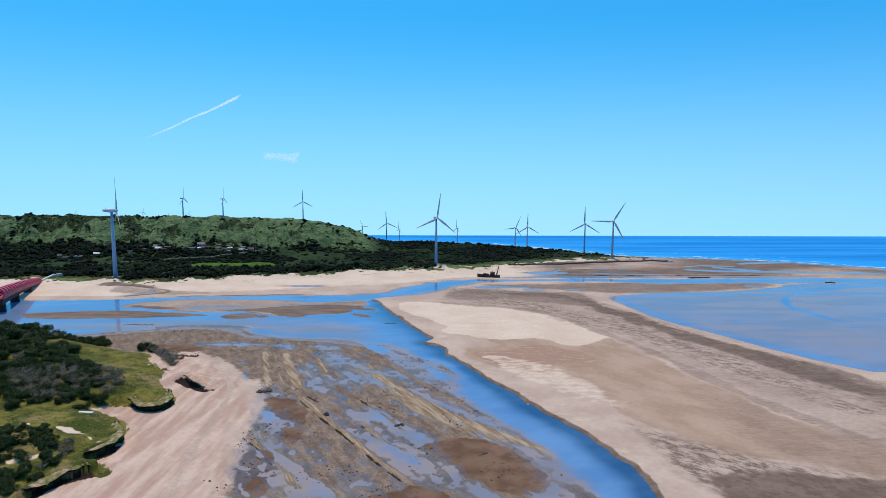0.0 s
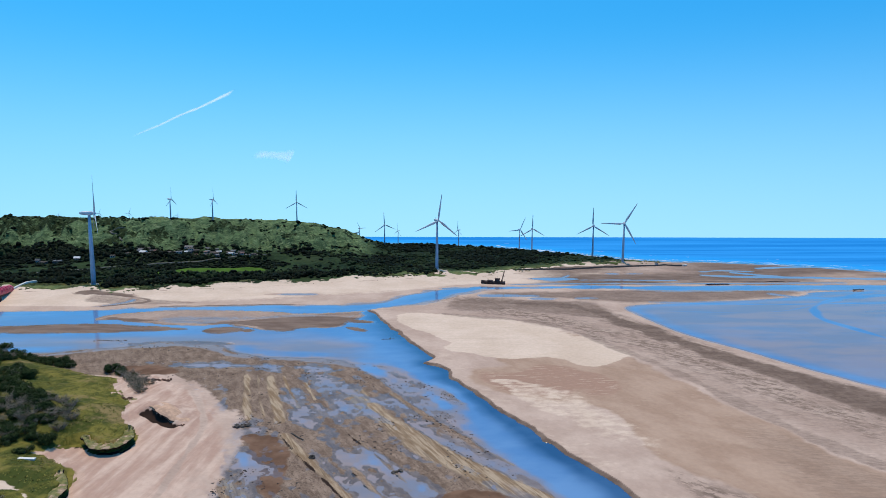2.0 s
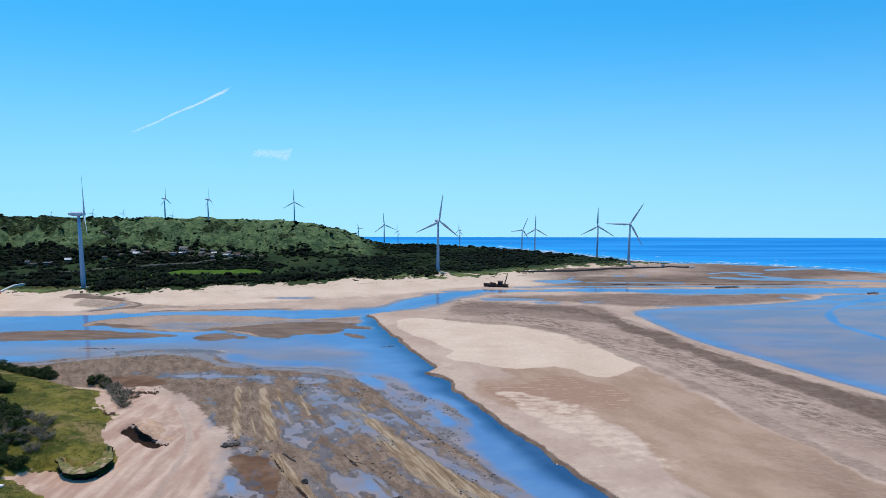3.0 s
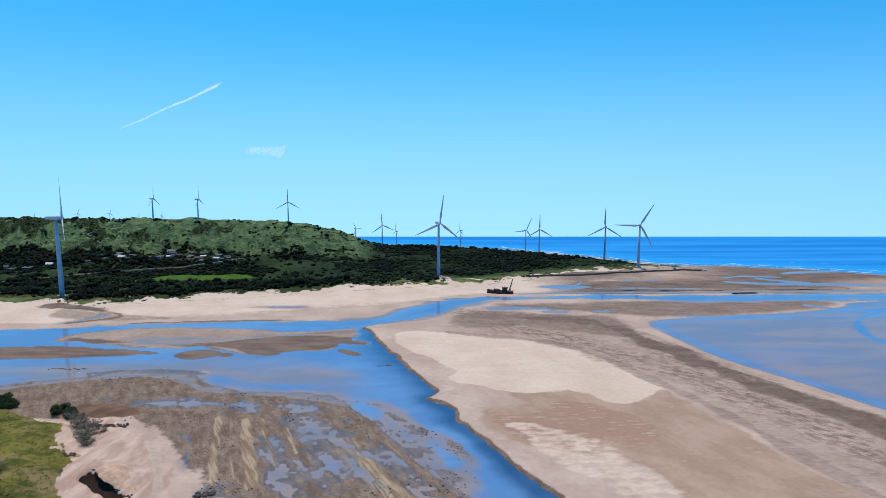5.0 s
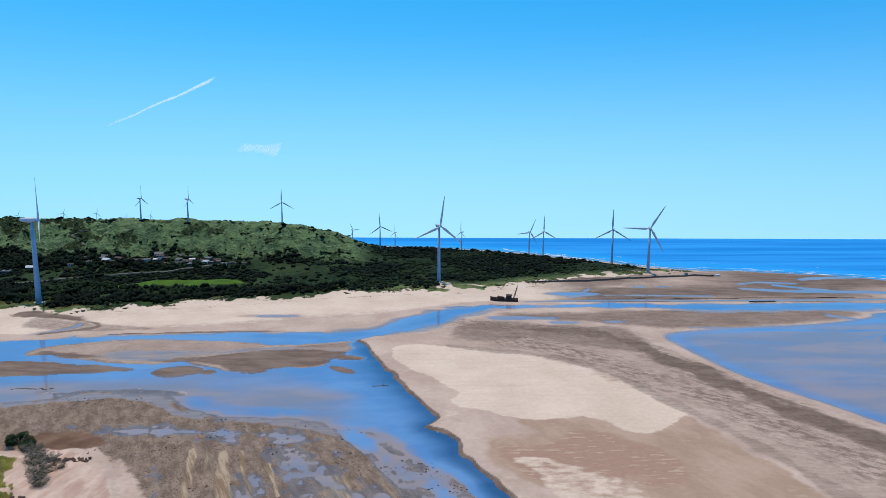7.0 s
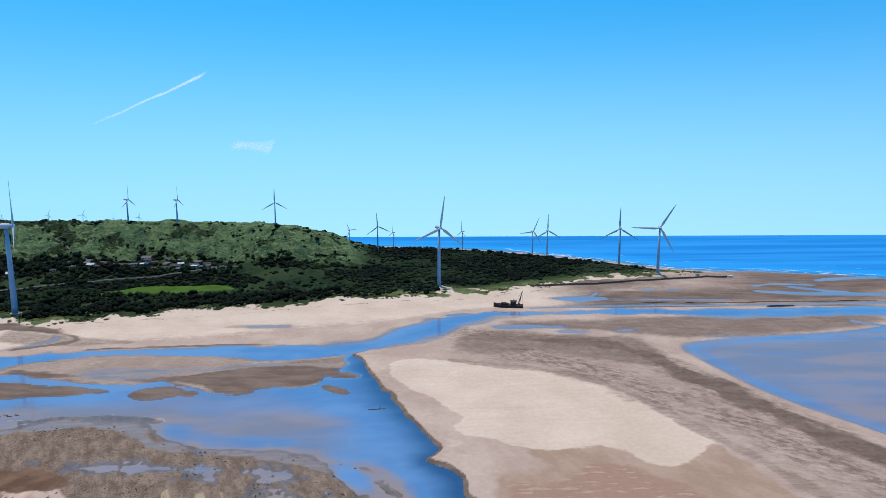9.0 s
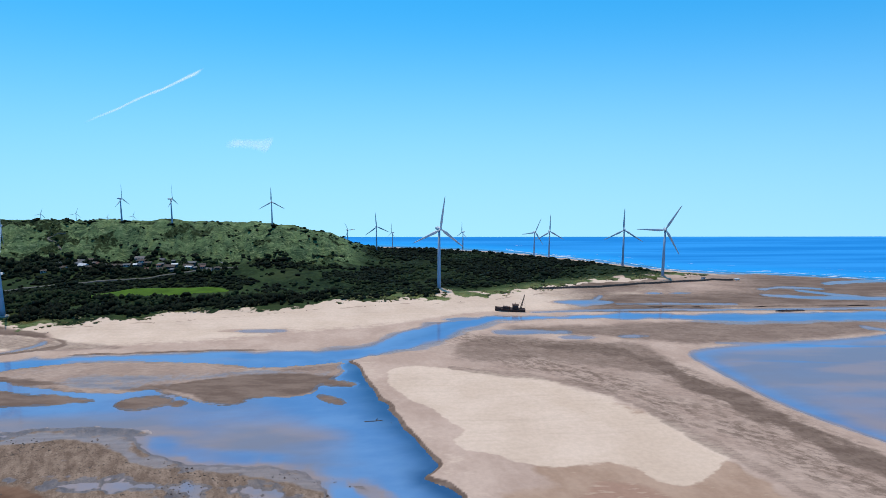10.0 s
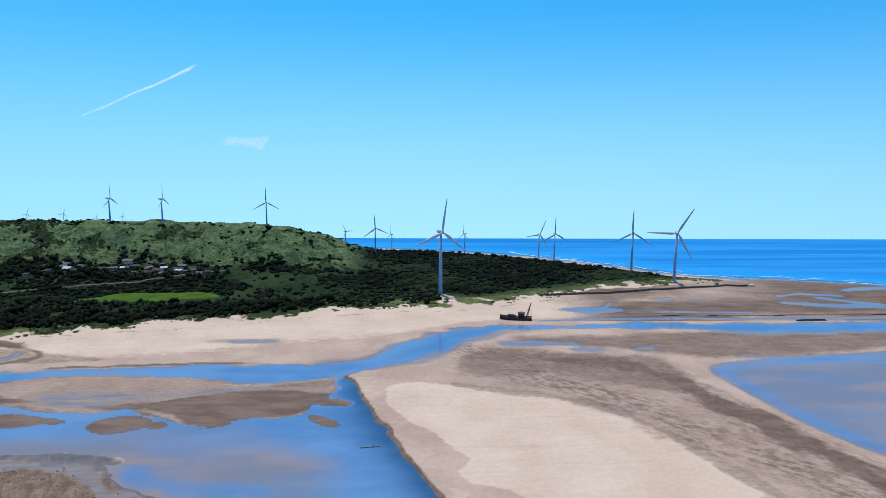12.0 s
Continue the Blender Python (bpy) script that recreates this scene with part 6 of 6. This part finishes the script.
def ribbon(name, points, width, material, label, lift=0.25):
    p = along(points, 2.0)
    d = np.gradient(p, axis=0)
    d /= np.hypot(d[:, 0], d[:, 1])[:, None]
    bm, rows_ = bmesh.new(), []
    for (px, py), (dx, dy) in zip(p, d):
        rows_.append([bm.verts.new((px - dy * o, py + dx * o, ground_z(px, py) + (lift if abs(o) < width / 2 else -0.6))) for o in (-width * 0.6, -width * 0.49, 0, width * 0.49, width * 0.6)])
    for a, b in zip(rows_, rows_[1:]):
        for k in range(4):
            bm.faces.new((a[k], a[k + 1], b[k + 1], b[k]))
    me = bpy.data.meshes.new(name)
    bm.to_mesh(me)
    bm.free()
    me.materials.append(material)
    return tagged(new(name, me), label, "road", kind="structure")


ribbon("road", VILLAGE_ROAD, 3.0, M_ROAD, "pale country road along the foot of the village")
ribbon("road", [(-306, 664), (-312, 670), (-322, 675), (-328, 679), (-322, 684), (-316, 690)], 1.7, M_ROAD, "pale winding road up the green hill")
fp = rounded(FIELD, True, 2)
lo, hi = fp.min(0), fp.max(0)
fx, fy = np.meshgrid(np.arange(lo[0], hi[0], 1.5), np.arange(lo[1], hi[1], 1.5))
fd = area_dist(fx, fy, FIELD)
fz = np.vectorize(ground_z)(fx, fy) + 0.5 * step(-1.5, 1.0, fd) + 0.08 * np.sin(fy * 2.1)
fk = fd > -1.5
me, _ = sheet_mesh("crop_field", fx, fy, fz, fk[:-1, :-1] & fk[1:, 1:])
me.materials.append(M_FIELD)
tagged(new("crop_field", me), "bright green crop field among dark woods", "field", kind="structure")

# ---- drift line, posts and surf ----
x, y = scatter(1500, -230, 60, 470, 566)
dist = y - np.interp(x, VEG_X, VEG_Y)
pick = (dist > -12) & (dist < -9) & (fbm(x, y, 9, 3, 81) > 0.15)
stones("drift_line", [(px, py, 0.1 + 0.4 * rs.random() ** 2) for px, py in zip(x[pick], y[pick])], "dark driftwood bits along the high-water mark", 82)


def foam(points, width, seed, gaps, label):
    p = along(points, 1.0, 2)
    d = np.gradient(p, axis=0)
    d /= np.hypot(d[:, 0], d[:, 1])[:, None]
    n = np.stack([-d[:, 1], d[:, 0]], -1)
    q = np.arange(len(p))
    off = 2.2 * fbm(q, q * 0, 18, 3, seed)
    w = width * np.clip(fbm(q, q * 0 + 5, 12, 3, seed + 3) + gaps, 0, 1.3)
    tris = []
    for k in range(len(p) - 1):
        if w[k] <= 0.02 and w[k + 1] <= 0.02:
            continue
        c = []
        for j in (k, k + 1):
            a, b = p[j] + n[j] * (off[j] - w[j] / 2), p[j] + n[j] * (off[j] + w[j] / 2)
            m_ = p[j] + n[j] * off[j]
            c.append(((*a, 0.02), (*m_, 0.05 + 0.18 * w[j]), (*b, 0.02)))
        for s in (0, 1):
            tris += [c[0][s], c[1][s], c[1][s + 1], c[0][s], c[1][s + 1], c[0][s + 1]]
    return scatter_mesh("surf", tris, M_FOAM, label, "surf")


M_FOAM = plain("white_foam", (0.75, 0.78, 0.80), 0.8, 0, 0.1, 2)
coast = [(85, 775), (147, 722), (194, 687), (212, 666), (254, 652), (297, 645), (332, 636), (374, 622), (444, 580), (525, 540), (650, 500)]
for k, (shift, width, gaps) in enumerate(((0, 1.3, 0.3), (6, 0.9, 0.0), (13, 0.7, -0.3), (34, 0.6, -0.45))):
    foam([(px + shift * 0.35, py + shift) for px, py in coast], width, 90 + 7 * k, gaps, "white surf breaking along the beach")

# ---- thin clouds ----
def cloud_material():
    m, n, l, b = mat("thin_cloud", 1.0)
    n.remove(b)
    at, tr, di, tl, mx, m2 = (n.new("ShaderNode" + k) for k in ("Attribute", "BsdfTransparent", "BsdfDiffuse", "BsdfTranslucent", "MixShader", "MixShader"))
    at.attribute_name = "body"
    di.inputs["Color"].default_value = tl.inputs["Color"].default_value = (1.0, 1.0, 1.0, 1)
    wisp = remap(n, l, noise_node(n, l, 0.05, 6), 0.25, 0.7, 0.55, 1.0)
    l.new(math_node(n, l, "MULTIPLY", at.outputs["Fac"], wisp), mx.inputs[0])
    l.new(di.outputs[0], m2.inputs[1])
    l.new(tl.outputs[0], m2.inputs[2])
    l.new(tr.outputs[0], mx.inputs[1])
    l.new(m2.outputs[0], mx.inputs[2])
    l.new(mx.outputs[0], n["Material Output"].inputs["Surface"])
    return m


M_CLOUD = cloud_material()


def wisp(a, b, width, strength, label, seed):
    """A long thin cloud, thicker along its middle."""
    a, b = Vector(a), Vector(b)
    cols, rws = 60, 9
    t, s = np.meshgrid(np.linspace(0, 1, cols), np.linspace(-1, 1, rws))
    up = Vector((0, 0, 1))
    wob = 0.10 * min(1.0, (b - a).length / 110) ** 2 * fbm(t * 40, t * 0 + seed, 9, 3, seed)
    wd = width * (0.55 + 0.45 * t) * (1 + 0.3 * fbm(t * 40, t * 0 - seed, 6, 3, seed + 2))
    co = [a[k] + (b[k] - a[k]) * t + up[k] * (s * wd + wob * width * 2) for k in range(3)]
    co[1] = co[1] + 2.2 * s * wd
    me, used = sheet_mesh("cloud", co[0], co[2], co[1])
    v = np.stack(co, -1).reshape(-1, 3)[used]
    me.vertices.foreach_set("co", v.astype(np.float32).reshape(-1))
    body = strength * (1 - s ** 2) ** 1.3 * np.clip(np.minimum(t / 0.25, (1 - t) / 0.05), 0, 1)
    attribute(me, "body", "FLOAT", body.reshape(-1)[used])
    me.materials.append(M_CLOUD)
    ob = tagged(new("backdrop_cloud", me), label, "cloud", kind="structure")
    return ob


wisp((-378, 854, 132), (-265, 912, 195), 6.0, 0.8, "thin white vapour trail in the blue sky", 3)
wisp((-226, 862, 110), (-174, 862, 108), 8.5, 0.5, "faint wisp of white cloud in the sky", 5)
